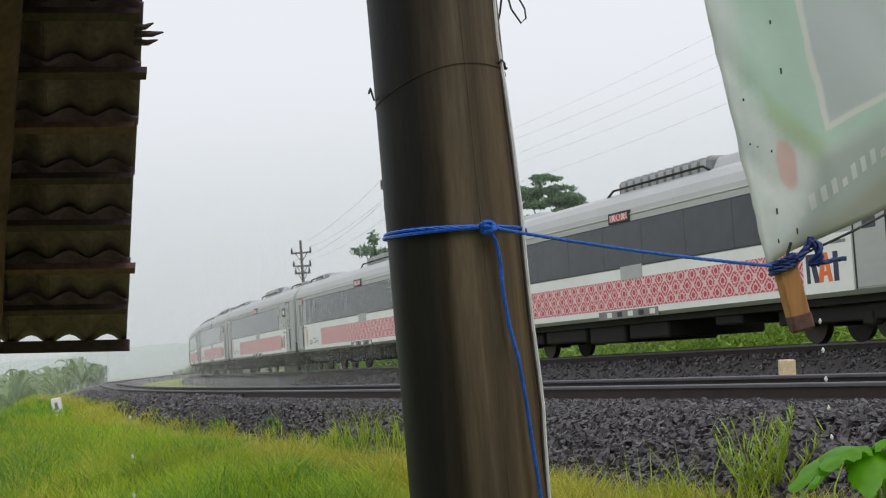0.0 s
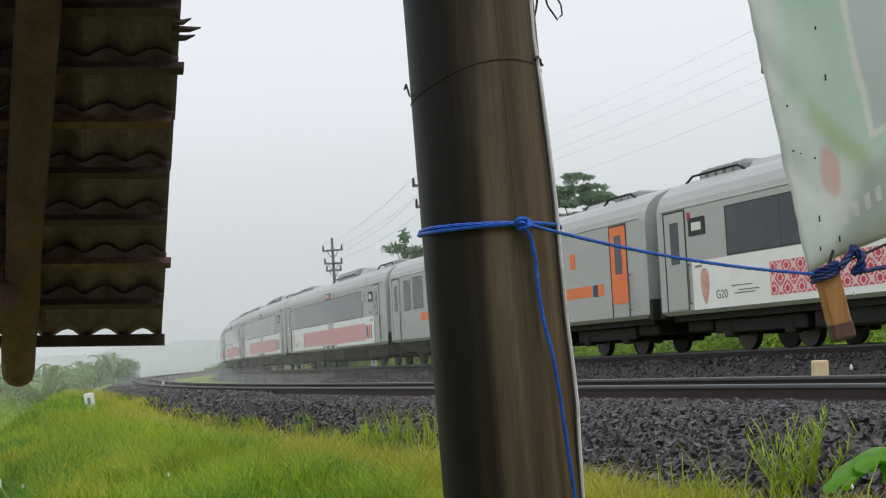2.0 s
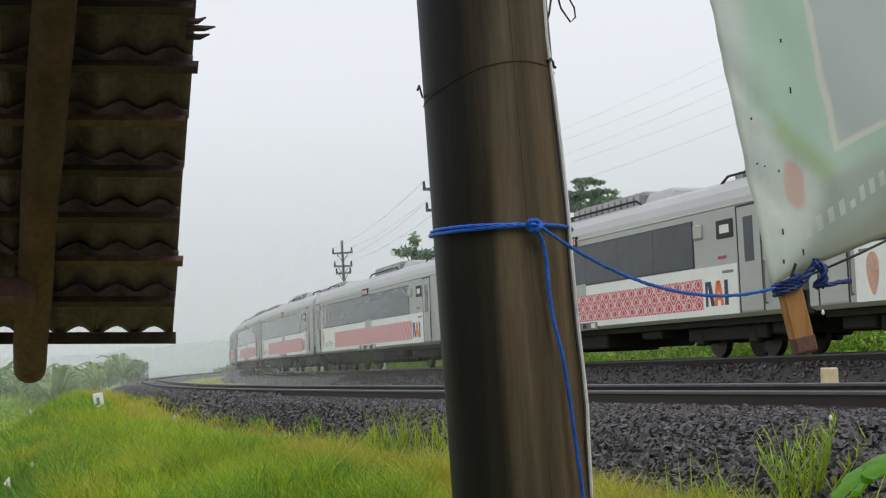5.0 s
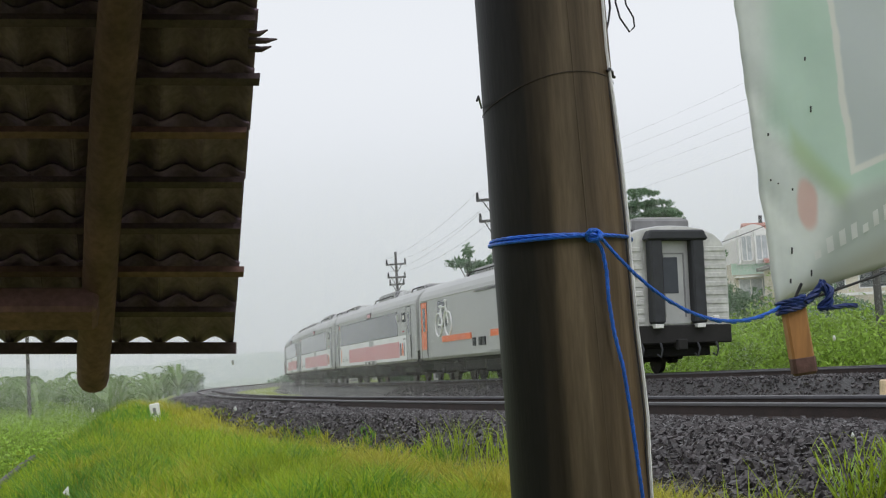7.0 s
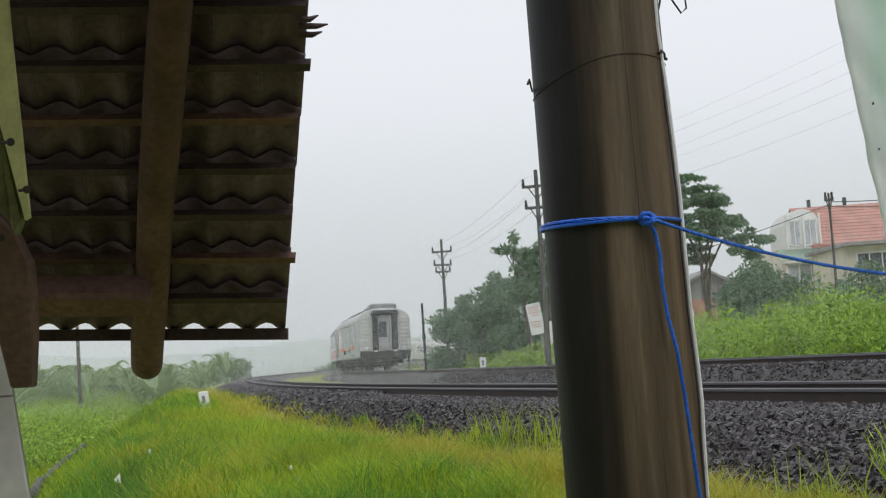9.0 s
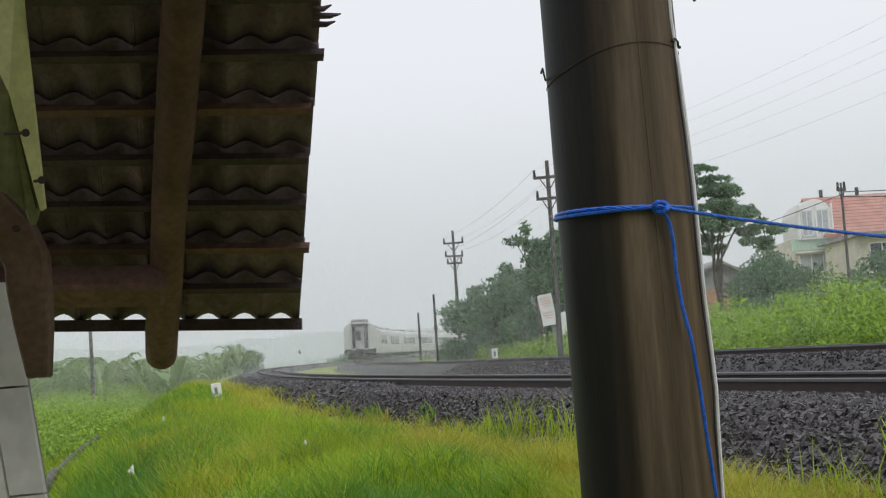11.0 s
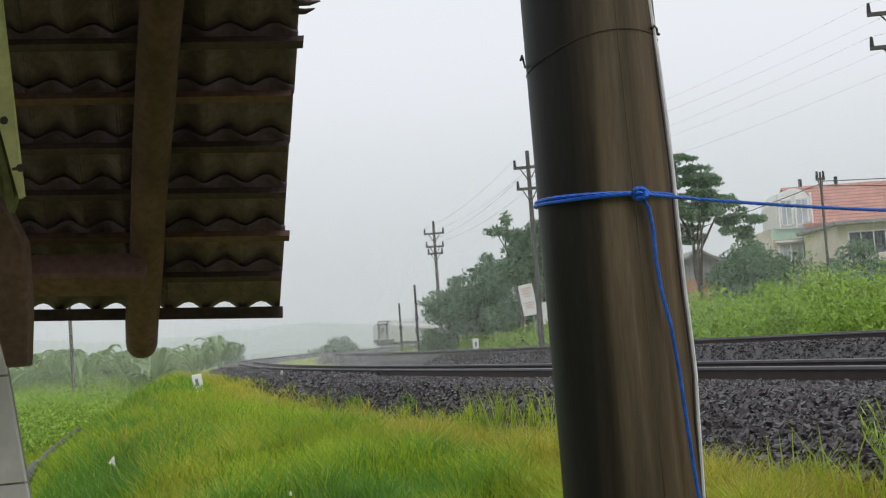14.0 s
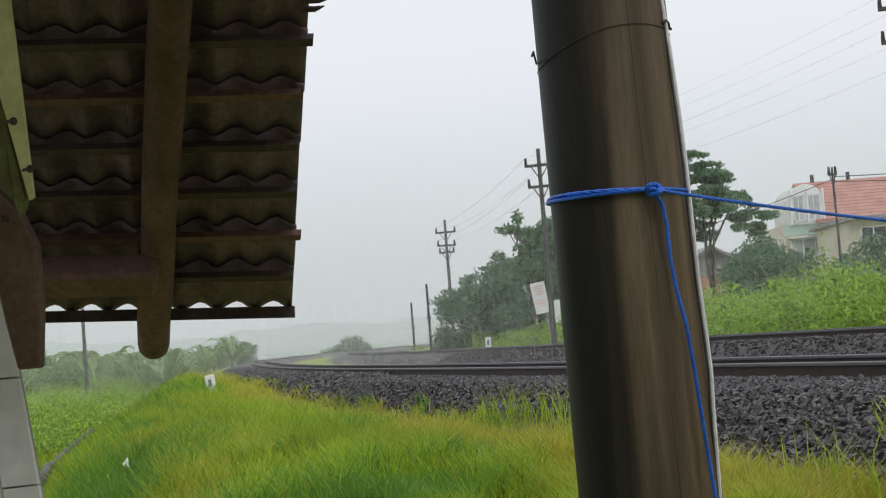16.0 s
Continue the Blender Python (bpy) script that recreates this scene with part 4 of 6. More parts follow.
# where the banner's tied corner hangs, time by time: seconds, x, z (2.55 m ahead)
TIE = ((0, 0.934, 1.727), (0.5, 0.918, 1.72), (1, 0.925, 1.706), (1.5, 0.862, 1.712), (2, 0.942, 1.709), (2.5, 0.93, 1.699), (3, 0.814, 1.689), (5.5, 0.863, 1.7), (6, 0.91, 1.7), (6.5, 0.815, 1.695), (7, 0.737, 1.688), (7.5, 0.79, 1.694), (8, 0.916, 1.72), (8.5, 0.904, 1.741), (9, 0.855, 1.706), (9.5, 0.882, 1.757), (12, 0.993, 1.723), (13, 0.993, 1.732), (14.5, 1.021, 1.768), (16, 1.004, 1.718))
LEAN = ((0, 9), (1, 10), (1.5, 9), (3, 7.5), (5.5, 9), (6, 10), (7, 4), (7.5, 5), (8, 8), (9.5, 8), (16, 8))
SAG = ((0, 0.006), (0.5, 0.008), (1, 0.014), (1.5, 0.012), (2, 0.014), (2.5, 0.03), (3, 0.055), (5.5, 0.055), (6, 0.05), (6.5, 0.065), (7, 0.075), (7.5, 0.065), (8, 0.018), (9, 0.014), (9.5, 0.006), (16, 0.006))


def between(table, t, col=1):
    return float(np.interp(t, [r[0] for r in table], [r[col] for r in table]))


def tie_at(t):
    return Vector((between(TIE, t), 2.55, between(TIE, t, 2)))


# ---- torn advertising banner, tied at its lower corner ----
def crease(x, z, x0, z0, x1, z1, w):
    """A soft fold between two points of the cloth."""
    dx, dz = x1 - x0, z1 - z0
    u = min(1.0, max(0.0, ((x - x0) * dx + (z - z0) * dz) / (dx * dx + dz * dz)))
    r = math.hypot(x - x0 - u * dx, z - z0 - u * dz)
    return math.exp(-(r / w) ** 2)


def ripple(x, z):
    y = 0.030 * noise.noise((x * 3.2, z * 2.2, 1)) + 0.010 * noise.noise((x * 9 + z * 4, z * 7, 5))
    y += 0.05 * math.exp(-((x - 0.06) / 0.05) ** 2) * math.exp(-z / 0.25)
    y += 0.006 * crease(x, z, -0.10, 0.46, -0.01, 0.35, 0.020) - 0.005 * crease(x, z, -0.09, 0.42, 0.0, 0.30, 0.012)
    y += 0.007 * crease(x, z, -0.05, 0.24, 0.03, 0.16, 0.016) - 0.007 * crease(x, z, 0.02, 0.12, 0.03, 0.03, 0.012)
    return y + 0.004 * crease(x, z, 0.0, 0.30, 0.12, 0.17, 0.012)


def banner_print():
    """Wet translucent vinyl with a faded print: green field, framed picture, red drop, grey foot."""
    m = mat("printed_banner_vinyl", (0.90, 0.92, 0.91), 0.4, scale=6, vary=0.06, fine=40, bump=0.05, tint=(0.80, 0.84, 0.83))
    n, l = m.node_tree.nodes, m.node_tree.links
    b = n["Principled BSDF"]
    tc, sep, wob = n.new("ShaderNodeTexCoord"), n.new("ShaderNodeSeparateXYZ"), n.new("ShaderNodeTexNoise")
    l.new(tc.outputs["Object"], sep.inputs[0])
    l.new(tc.outputs["Object"], wob.inputs["Vector"])
    wob.inputs["Scale"].default_value = 14

    def op(kind, *vals):
        o = n.new("ShaderNodeMath")
        o.operation = kind
        for i, v in enumerate(vals):
            if isinstance(v, (int, float)):
                o.inputs[i].default_value = v
            else:
                l.new(v, o.inputs[i])
        return o.outputs[0]

    def line(a, c, k):
        """a x + c z + k"""
        return op("ADD", op("MULTIPLY_ADD", X, a, k), op("MULTIPLY", Z, c))

    def soft(v, w):
        r = n.new("ShaderNodeMapRange")
        r.interpolation_type = "SMOOTHSTEP"
        r.inputs["From Min"].default_value, r.inputs["From Max"].default_value = -w, w
        l.new(v, r.inputs["Value"])
        return r.outputs[0]

    def low(*vs):
        out = vs[0]
        for v in vs[1:]:
            out = op("MINIMUM", out, v)
        return out

    X = op("MULTIPLY_ADD", wob.outputs[0], 0.018, op("SUBTRACT", sep.outputs[0], 0.009))
    Z = sep.outputs[2]
    edge = line(0.956, 0.15, -0.055)
    picture = low(line(0.99, 0.13, -0.164), line(-0.42, 0.90, -0.188), line(-1, 0, 0.75), line(0, -1, 0.85))
    green = low(line(1, 0.0, 0.040), line(0.70, 0.714, -0.218), line(-0.30, 0.954, -0.170))
    tip = low(line(0.70, 0.714, -0.213), line(-0.70, -0.714, 0.245), line(1, 0, -0.01), line(-1, 0, 0.115))
    foot = low(line(0.95, -0.31, -0.038), line(0.40, -0.92, 0.148))
    hem = line(0.50, -0.86, 0.020)
    drop = op("SUBTRACT", 1.0, op("ADD", op("POWER", op("DIVIDE", line(1, 0.16, -0.076), 0.020), 2.0), op("POWER", op("DIVIDE", op("SUBTRACT", Z, 0.196), 0.047), 2.0)))
    last = b.inputs["Base Color"].links[0].from_socket
    for v, w, amount, colour in ((green, 0.03, 0.62, (0.64, 0.82, 0.72)), (tip, 0.014, 0.5, (0.62, 0.74, 0.46)), (foot, 0.02, 0.85, (0.62, 0.67, 0.64)), (hem, 0.02, 0.6, (0.50, 0.50, 0.41)), (drop, 0.4, 0.55, (0.90, 0.60, 0.55)), (op("ADD", picture, 0.012), 0.002, 0.9, (0.93, 0.92, 0.90)), (picture, 0.003, 0.7, (0.68, 0.74, 0.76))):
        mx = n.new("ShaderNodeMix")
        mx.data_type = "RGBA"
        l.new(op("MULTIPLY", soft(v, w), amount), mx.inputs[0])
        l.new(last, mx.inputs[6])
        mx.inputs[7].default_value = (*colour, 1)
        last = mx.outputs[2]
    l.new(last, b.inputs["Base Color"])
    return glow_through(m, 0.6)


M["banner"] = banner_print()


def build_banner():
    b = tagged(empty("advertising_banner"), "faded wet vinyl advertising banner tied to a wooden stick", "banner")

    nu, nw, verts, faces = 100, 120, [], []
    for i in range(nu + 1):
        u = i / nu * 1.2
        for k in range(nw + 1):
            w = k / nw
            x, z = u - 0.2325 * w, (0.40 * u + 0.004 * math.sin(u * 18)) * (1 - w) + 1.5 * w
            if i == 0:
                x += 0.003 * noise.noise((z * 22, 0, 0))
            verts.append((x - 0.018, ripple(x, z), z))
            if i < nu and k < nw:
                a = i * (nw + 1) + k
                faces.append((a, a + nw + 1, a + nw + 2, a + 1))
    sheet = raw("sheet", verts, faces, M["banner"], b, smooth=True)
    th = sheet.modifiers.new("thickness", "SOLIDIFY")
    th.thickness = 0.0015

    # a line of writing that cannot be read, as bars lying on the cloth
    for i in range(12):
        x0, tall = 0.060 + i * 0.0205, 0.030 if i % 4 else 0.016
        verts, faces = [], []
        for a in range(4):
            for k in range(5):
                x = x0 + 0.0105 * a / 3 - 0.1 * tall * k / 4
                z = 0.63 * x + 0.052 + tall * k / 4
                verts.append((x, ripple(x + 0.018, z) - 0.003, z))
                if a < 3 and k < 4:
                    faces.append((a * 5 + k, a * 5 + k + 5, a * 5 + k + 6, a * 5 + k + 1))
        raw("lettering_bar", verts, faces, M["print_pale"], b)
    tears = bmesh.new()
    for x, z, h in ((-0.033, 0.235, 0.006), (-0.018, 0.23, 0.004), (0.012, 0.22, 0.007), (0.045, 0.37, 0.02), (0.012, 0.10, 0.02), (0.012, 0.045, 0.014), (0.055, 0.06, 0.02), (-0.04, 0.32, 0.008), (0.035, 0.47, 0.012)):
        y = ripple(x + 0.018, z) - 0.004
        box(tears, x - 0.0013, x + 0.0013, y - 0.001, y + 0.001, z, z + h * 0.6)
    for_tear = part("tear", tears, M["wire"], b)
    tagged(for_tear, kind="stuff")
    # stick with its dark cut foot, leaning
    lean = Matrix.Translation((0.004, -0.02, -0.004)) @ Matrix.Rotation(radians(-10), 4, "Y")
    st = part("stick", boxed(-0.021, 0.021, -0.014, 0.014, -0.112, 0.012, 0.004, lean), M["stickwood"], b, "split wooden stick")
    part("stick_foot", boxed(-0.022, 0.023, -0.015, 0.012, -0.124, -0.088, 0.005, lean), M["timber"], st)
    edge = [(0.0 + u, ripple(u, 0.4 * u) - 0.008, 0.40 * u - 0.004) for u in np.arange(0, 1.2, 0.05)]
    part("edge_cord", tube(bmesh.new(), edge, 0.0028, 6), M["wire"], b, "grey cord along the lower edge")
    turns = [(0.025 * math.cos(a), -0.02 + 0.020 * math.sin(a), -0.012 + 0.0013 * a + 0.006 * math.cos(a)) for a in np.arange(0, 20, 0.5)]
    k = part("rope_wrap", twisted(bmesh.new(), turns, 0.0052), M["navyrope"], b, "dark blue rope wrapped round the stick")
    arm = [(0.022, -0.036, 0.008), (0.035, -0.038, 0.020), (0.048, -0.038, 0.034), (0.055, -0.038, 0.048)]
    part("rope_arm", twisted(bmesh.new(), arm, 0.0075), M["navyrope"], k)
    bight = [(0.058 + 0.010 * math.sin(a * 1.7), -0.040 + 0.006 * math.cos(a * 2.3), 0.018 + 0.022 * math.cos(a)) for a in np.arange(0, 9.5, 0.4)]
    part("rope_knot", twisted(bmesh.new(), bight, 0.0055), M["navyrope"], k)
    tail = [(0.060, -0.042, 0.000), (0.075, -0.042, -0.001), (0.092, -0.041, 0.003), (0.118, -0.040, 0.004)]
    part("rope_tail", twisted(bmesh.new(), tail, 0.0048), M["navyrope"], k)
    part("twig", tube(bmesh.new(), [(0.0, -0.03, 0.0), (0.006, -0.03, 0.02), (0.016, -0.03, 0.042)], 0.003, 5), M["wire"], k)
    return b


M["navyrope"] = mat("dark_blue_rope", (0.010, 0.032, 0.17), 0.5, scale=40, vary=0.3, fine=300, bump=0.3, depth=0.002)
banner = build_banner()


def banner_rows():
    rows = []
    for t in (0, 0.5, 1, 1.5, 2, 2.5, 3, 3.8, 4.6, 5.5, 6, 6.5, 7, 7.5, 8, 8.5, 9, 9.5, 10.8, 12, 13, 14.5, 16):
        rows.append((t, Matrix.Translation(tie_at(t)) @ Matrix.Rotation(radians(9 - between(LEAN, t)), 4, "Y") @ Matrix.Rotation(radians(4), 4, "Z")))
    return rows


# the slack rope from the pole to the stick, in short rigid lengths
N_LINK = 12
slack = tagged(empty("slack_rope"), "thin blue rope slung from the pole to the banner stick", "rope")
links = [part("rope_link", twisted(bmesh.new(), [(-0.001, 0, 0), (0.0555, 0, 0)], 0.0032), M["rope"], slack) for i in range(N_LINK)]


def link_rows(i):
    rows = []
    for t, *_ in banner_rows():
        a, b, sag = KNOT + Vector((0.01, -0.004, -0.002)), tie_at(t) + Vector((-0.022, -0.03, 0)), between(SAG, t)
        p, q = (a.lerp(b, u) - Vector((0, 0, 4 * sag * u * (1 - u))) for u in (i / N_LINK, (i + 1) / N_LINK))
        d = (q - p).normalized()
        up = Vector((0, 1, 0))
        y = (up - d * up.dot(d)).normalized()
        rows.append((t, Matrix.Translation(p) @ Matrix((d, y, d.cross(y))).transposed().to_4x4()))
    return rows


# ---- tiled lean-to roof of the hut, seen from below ----
CORNER, ALONG, UP = Vector((-0.335, 2.85, 1.687)), Vector((-1, 0, 0.06)), Vector((0.218, -1, 0.731))
NORMAL = ALONG.cross(UP).normalized()
if NORMAL.z < 0:
    NORMAL = -NORMAL
PITCH, ROW = 0.0758, 0.098


def roof_at(u, v, h=0.0):
    return CORNER + ALONG * u + UP * v + NORMAL * h


def build_roof():
    r = tagged(empty("hut_roof"), "old dark tiled hut roof on laths and a round rafter", "roof")
    # one tile: a wave one pitch wide, its lower end lifted over the row below
    n, verts, faces = 8, [], []
    for j, (v, lift) in enumerate(((-0.012, 0.012), (ROW + 0.012, -0.004))):
        for th in (0.0, 0.006):
            for i in range(n + 1):
                u = i / n * PITCH * 1.05
                h = 0.0115 - 0.0115 * math.cos(math.tau * i / n) + lift + th
                verts.append(tuple(ALONG * u + UP * v + NORMAL * h))
    w = n + 1
    for i in range(n):
        faces += [(i, i + 1, 2 * w + i + 1, 2 * w + i), (w + i, 3 * w + i, 3 * w + i + 1, w + i + 1), (i, w + i, w + i + 1, i + 1), (2 * w + i, 2 * w + i + 1, 3 * w + i + 1, 3 * w + i)]
    faces += [(0, 2 * w, 3 * w, w), (n, w + n, 3 * w + n, 2 * w + n)]
    me = bpy.data.meshes.new("tile")
    me.from_pydata(verts, [], faces)
    me.polygons.foreach_set("use_smooth", [True] * len(me.polygons))
    me.materials.append(M["tile"])
    rnd = random.Random(4)
    for row in range(22):
        jitter = rnd.uniform(-0.005, 0.003)
        for col in range(13):
            ob = new("tile", me)
            ob.parent = r
            ob.location = roof_at(col * PITCH + jitter, row * ROW, rnd.uniform(0, 0.002))
    # one sheet of sarking above closes the gaps between tiles further up
    for i, v in enumerate(np.arange(0.10, 2.1, ROW)):
        bm = bmesh.new()
        over = 0.013 if i in (1, 5) else -0.004 + 0.006 * rnd.random()
        a, b = roof_at(-over, v, -0.012), roof_at(1.0, v, -0.012)
        m = Matrix((ALONG.normalized(), UP.normalized(), NORMAL)).transposed().to_4x4()
        for p, q in ((a, b),):
            bmesh.ops.create_cube(bm, size=1, matrix=Matrix.Translation((p + q) / 2) @ m @ Matrix.Diagonal(((q - p).length, 0.016, 0.014, 1)))
        part("lath", bm, M["timber"] if i % 3 == 1 else M["fascia"], r)
    bm = bmesh.new()
    m = Matrix((ALONG.normalized(), UP.normalized(), NORMAL)).transposed().to_4x4()
    a, b = roof_at(-0.008, 0.0, 0) + Vector((0, 0.008, -0.005)), roof_at(1.0, 0.0, 0) + Vector((0, 0.008, -0.005))
    bmesh.ops.create_cube(bm, size=1, matrix=Matrix.Translation((a + b) / 2) @ (b - a).to_track_quat("X", "Z").to_matrix().to_4x4() @ Matrix.Diagonal(((a - b).length, 0.018, 0.024, 1)))
    part("eaves_lath", bm, M["fascia"], r)
    for i in range(3):
        z = (0, -0.014, 0.012)[i]
        s = roof_at(0.01, 0.655 + z, -0.01)
        part("splinter", tube(bmesh.new(), [s, s + Vector((0.028 - 0.006 * i, 0, -0.002)), s + Vector((0.046 - 0.008 * i, 0, 0.002 * i))], [0.006, 0.005, 0.0012], 5), M["fascia"], r)
    # round rafter with a rounded foot past the eaves
    foot, head = Vector((-0.634, 2.905, 1.622)), Vector((-0.405, 2.15, 2.172))
    d = (head - foot).normalized()
    pts, rad = [], []
    for k in range(6):
        a = k / 5 * math.pi / 2
        pts.append(foot + d * (0.028 * (1 - math.cos(a)))), rad.append(max(0.004, 0.0325 * math.sin(a)))
    for k in range(1, 26):
        q = foot + d * (0.028 + k * 0.1)
        pts.append(q + Vector((0.006 * noise.noise(q * 3), 0, 0.005 * noise.noise(q * 4 + Vector((5, 0, 0)))))), rad.append(0.0335 + 0.003 * noise.noise(q * 5))
    part("rafter", tube(bmesh.new(), pts, rad, 14), M["timber"], r, "round timber rafter", smooth=True)
    foot2 = foot + ALONG * 0.55
    part("rafter", tube(bmesh.new(), [foot2 + d * (k * 0.2) for k in range(13)], 0.033, 12), M["timber"], r, smooth=True)
    bm = bmesh.new()
    a, b = roof_at(0.255, 0.17, -0.075), roof_at(1.0, 0.17, -0.075)
    bmesh.ops.create_cube(bm, size=1, matrix=Matrix.Translation((a + b) / 2) @ m @ Matrix.Diagonal(((a - b).length, 0.07, 0.06, 1)))
    bmesh.ops.bevel(bm, geom=bm.edges[:], offset=0.008, segments=1, affect="EDGES")
    part("wall_plate", bm, M["timber"], r, "squared timber wall plate")


build_roof()


def build_hut():
    """The corner of the hut under the roof: tiled wall, brace and edge board."""
    a = tagged(empty("wall_hut"), "white tiled corner wall of the hut with dark joints", kind="structure")
    # wall corner leans a little: from its head to its foot
    head, foot = Vector((-0.834, 2.60, 1.74)), Vector((-0.594, 2.52, 0.0))
    bm = bmesh.new()
    vs = [bm.verts.new(v) for v in (foot, head, head + Vector((-1.4, -0.5, 0)), foot + Vector((-1.6, -0.5, 0)))]
    back = [bm.verts.new(v.co + Vector((-0.004, -0.02, 0))) for v in vs]
    for f in (vs, back[::-1], (vs[0], vs[1], back[1], back[0]), (vs[1], vs[2], back[2], back[1])):
        bm.faces.new(f)
    bmesh.ops.recalc_face_normals(bm, faces=bm.faces)
    part("wall_core", bm, M["concrete"], a)
    down = (foot - head).normalized()
    side = Vector((0.0, -0.11, 0))
    for i in range(9):
        for j in range(4):
            u0, z0 = j * 0.062 - 0.008, i * 0.20 + 0.03 * (j % 2) - 0.05
            bm = bmesh.new()
            p = head + down * z0 - Vector((1, 0.36, 0)) * u0 + Vector((-0.002, -0.032, 0))
            q = p + down * 0.196
            l = -Vector((1, 0.36, 0)) * 0.058
            c = [p, q, q + l, p + l]
            f = [bm.verts.new(v) for v in c]
            g = [bm.verts.new(v + Vector((-0.002, -0.008, 0))) for v in c]
            bm.faces.new(f[::-1]), bm.faces.new(g)
            for k in range(4):
                bm.faces.new((f[k], f[(k + 1) % 4], g[(k + 1) % 4], g[k]))
            bmesh.ops.recalc_face_normals(bm, faces=bm.faces)
            part("wall_tile", bm, M["plaster"], a)
    br = tagged(empty("roof_brace"), "curved dark timber brace under the hut eaves", "timber brace")
    outer = [(-0.79, 2.30, 1.975), (-0.745, 2.32, 1.915), (-0.712, 2.35, 1.868), (-0.700, 2.38, 1.82), (-0.704, 2.40, 1.774), (-0.716, 2.44, 1.70), (-0.742, 2.5, 1.607)]
    bm = bmesh.new()
    rows = []
    for i, (x, y, z) in enumerate(outer):
        wdt = 0.07 if i < 5 else (0.062, 0.036)[i - 5]
        rows.append([bm.verts.new(v) for v in ((x, y, z), (x, y - 0.045, z), (x - wdt, y - 0.045, z - 0.02 * (i < 5)), (x - wdt, y, z - 0.02 * (i < 5)))])
    for p, q in zip(rows, rows[1:]):
        for k in range(4):
            bm.faces.new((p[k], p[(k + 1) % 4], q[(k + 1) % 4], q[k]))
    bm.faces.new(rows[0]), bm.faces.new(rows[-1][::-1])
    bmesh.ops.recalc_face_normals(bm, faces=bm.faces)
    bmesh.ops.bevel(bm, geom=bm.edges[:], offset=0.004, segments=1, affect="EDGES")
    part("brace", bm, M["darkwood"], br)
    part("nail_head", rod(bmesh.new(), (-0.735, 2.30, 1.86), (-0.735, 2.322, 1.86), 0.006, 0.006, 10), M["rust"], br)
    bo = tagged(empty("edge_board"), "pale green board with rusty nails and splintered end", "board")
    strip = [(-0.661, 2.0, 2.249), (-0.616, 2.0, 2.246), (-0.622, 2.03, 2.152), (-0.625, 2.1, 1.867), (-0.632, 2.1, 1.863), (-0.635, 2.1, 1.88), (-0.656, 2.05, 2.039), (-0.686, 2.05, 2.11)]
    plank = [(-0.689, 2.06, 2.121), (-0.659, 2.06, 2.039), (-0.639, 2.1, 1.868), (-0.649, 2.1, 1.843), (-0.655, 2.1, 1.863), (-0.675, 2.08, 1.888), (-0.708, 2.08, 1.91)]
    # strip is painted as the lit face, plank as the shaded one
    for name, c, deep, m, label in (("board", strip, 0.012, "bamboo", "pale green board face, its light painted in"), ("plank", plank, 0.03, "shaded_plank", "dark plank, the board's shaded face painted in")):
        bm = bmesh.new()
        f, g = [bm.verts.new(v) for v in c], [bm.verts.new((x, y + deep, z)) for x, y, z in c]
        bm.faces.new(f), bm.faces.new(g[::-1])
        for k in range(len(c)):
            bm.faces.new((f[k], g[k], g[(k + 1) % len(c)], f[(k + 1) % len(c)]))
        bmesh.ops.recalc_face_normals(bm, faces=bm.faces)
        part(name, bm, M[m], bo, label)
    for a, b in (((-0.658, 2.03, 1.973), (-0.619, 2.0, 1.967)), ((-0.632, 2.08, 1.906), (-0.616, 2.06, 1.904))):
        a, b = Vector(a), Vector(b)
        nail = part("nail", rod(bmesh.new(), a, b, 0.0025, 0.0025, 8), M["rust"], bo)
        part("nail_head", rod(bmesh.new(), b, b + (b - a).normalized() * 0.004, 0.006, 0.006, 10), M["rust"], nail)


build_hut()


def build_unseen_blockers():
    """Unseen wall and ceiling added behind and over the camera to shade the pole; the wall bounces light."""
    w = tagged(part("wall_back", boxed(-3.2, 2.6, -1.32, -1.2, 0.0, 3.4), M["limewash"]), "unseen ochre wall added behind the camera to block and bounce light", kind="structure")
    c = tagged(part("ceiling", boxed(-3.2, 2.6, -1.3, 0.75, 3.0, 3.08), M["fascia"]), "unseen dark slab added over the camera to block sky light", kind="structure")


build_unseen_blockers()


# ---- vegetation ----
def leaves(name, blobs, count, size, material, parent=None, seed=1, flat=0.0, shell=0.55):
    """Many small folded leaves filling ellipsoid clumps; blobs are (x, y, z, rx, ry, rz)."""
    rng = np.random.default_rng(seed)
    blobs = np.array(blobs, float)
    vol = blobs[:, 3] * blobs[:, 4] * blobs[:, 5]
    pick = rng.choice(len(blobs), count, p=vol / vol.sum())
    d = rng.normal(size=(count, 3))
    d /= np.linalg.norm(d, axis=1)[:, None]
    rad = shell + (1.05 - shell) * rng.random(count) ** 0.6
    c = blobs[pick, :3] + d * blobs[pick, 3:] * rad[:, None]
    a = rng.normal(size=(count, 3))
    a[:, 2] *= 1 - flat
    a /= np.linalg.norm(a, axis=1)[:, None]
    b = np.cross(a, d + 0.6 * rng.normal(size=(count, 3)))
    b /= np.linalg.norm(b, axis=1)[:, None] + 1e-9
    s = size * (0.6 + 0.8 * rng.random(count))[:, None]
    n = np.cross(a, b)
    v = np.stack([c - a * s, c + b * s * 0.45 + n * s * 0.15, c + a * s, c - b * s * 0.45 + n * s * 0.15], 1).reshape(-1, 3)
    f = np.arange(count * 4).reshape(-1, 4)
    faces = np.concatenate([f[:, [0, 1, 2]], f[:, [0, 2, 3]]])
    return raw(name, v.tolist(), faces.tolist(), material, parent)


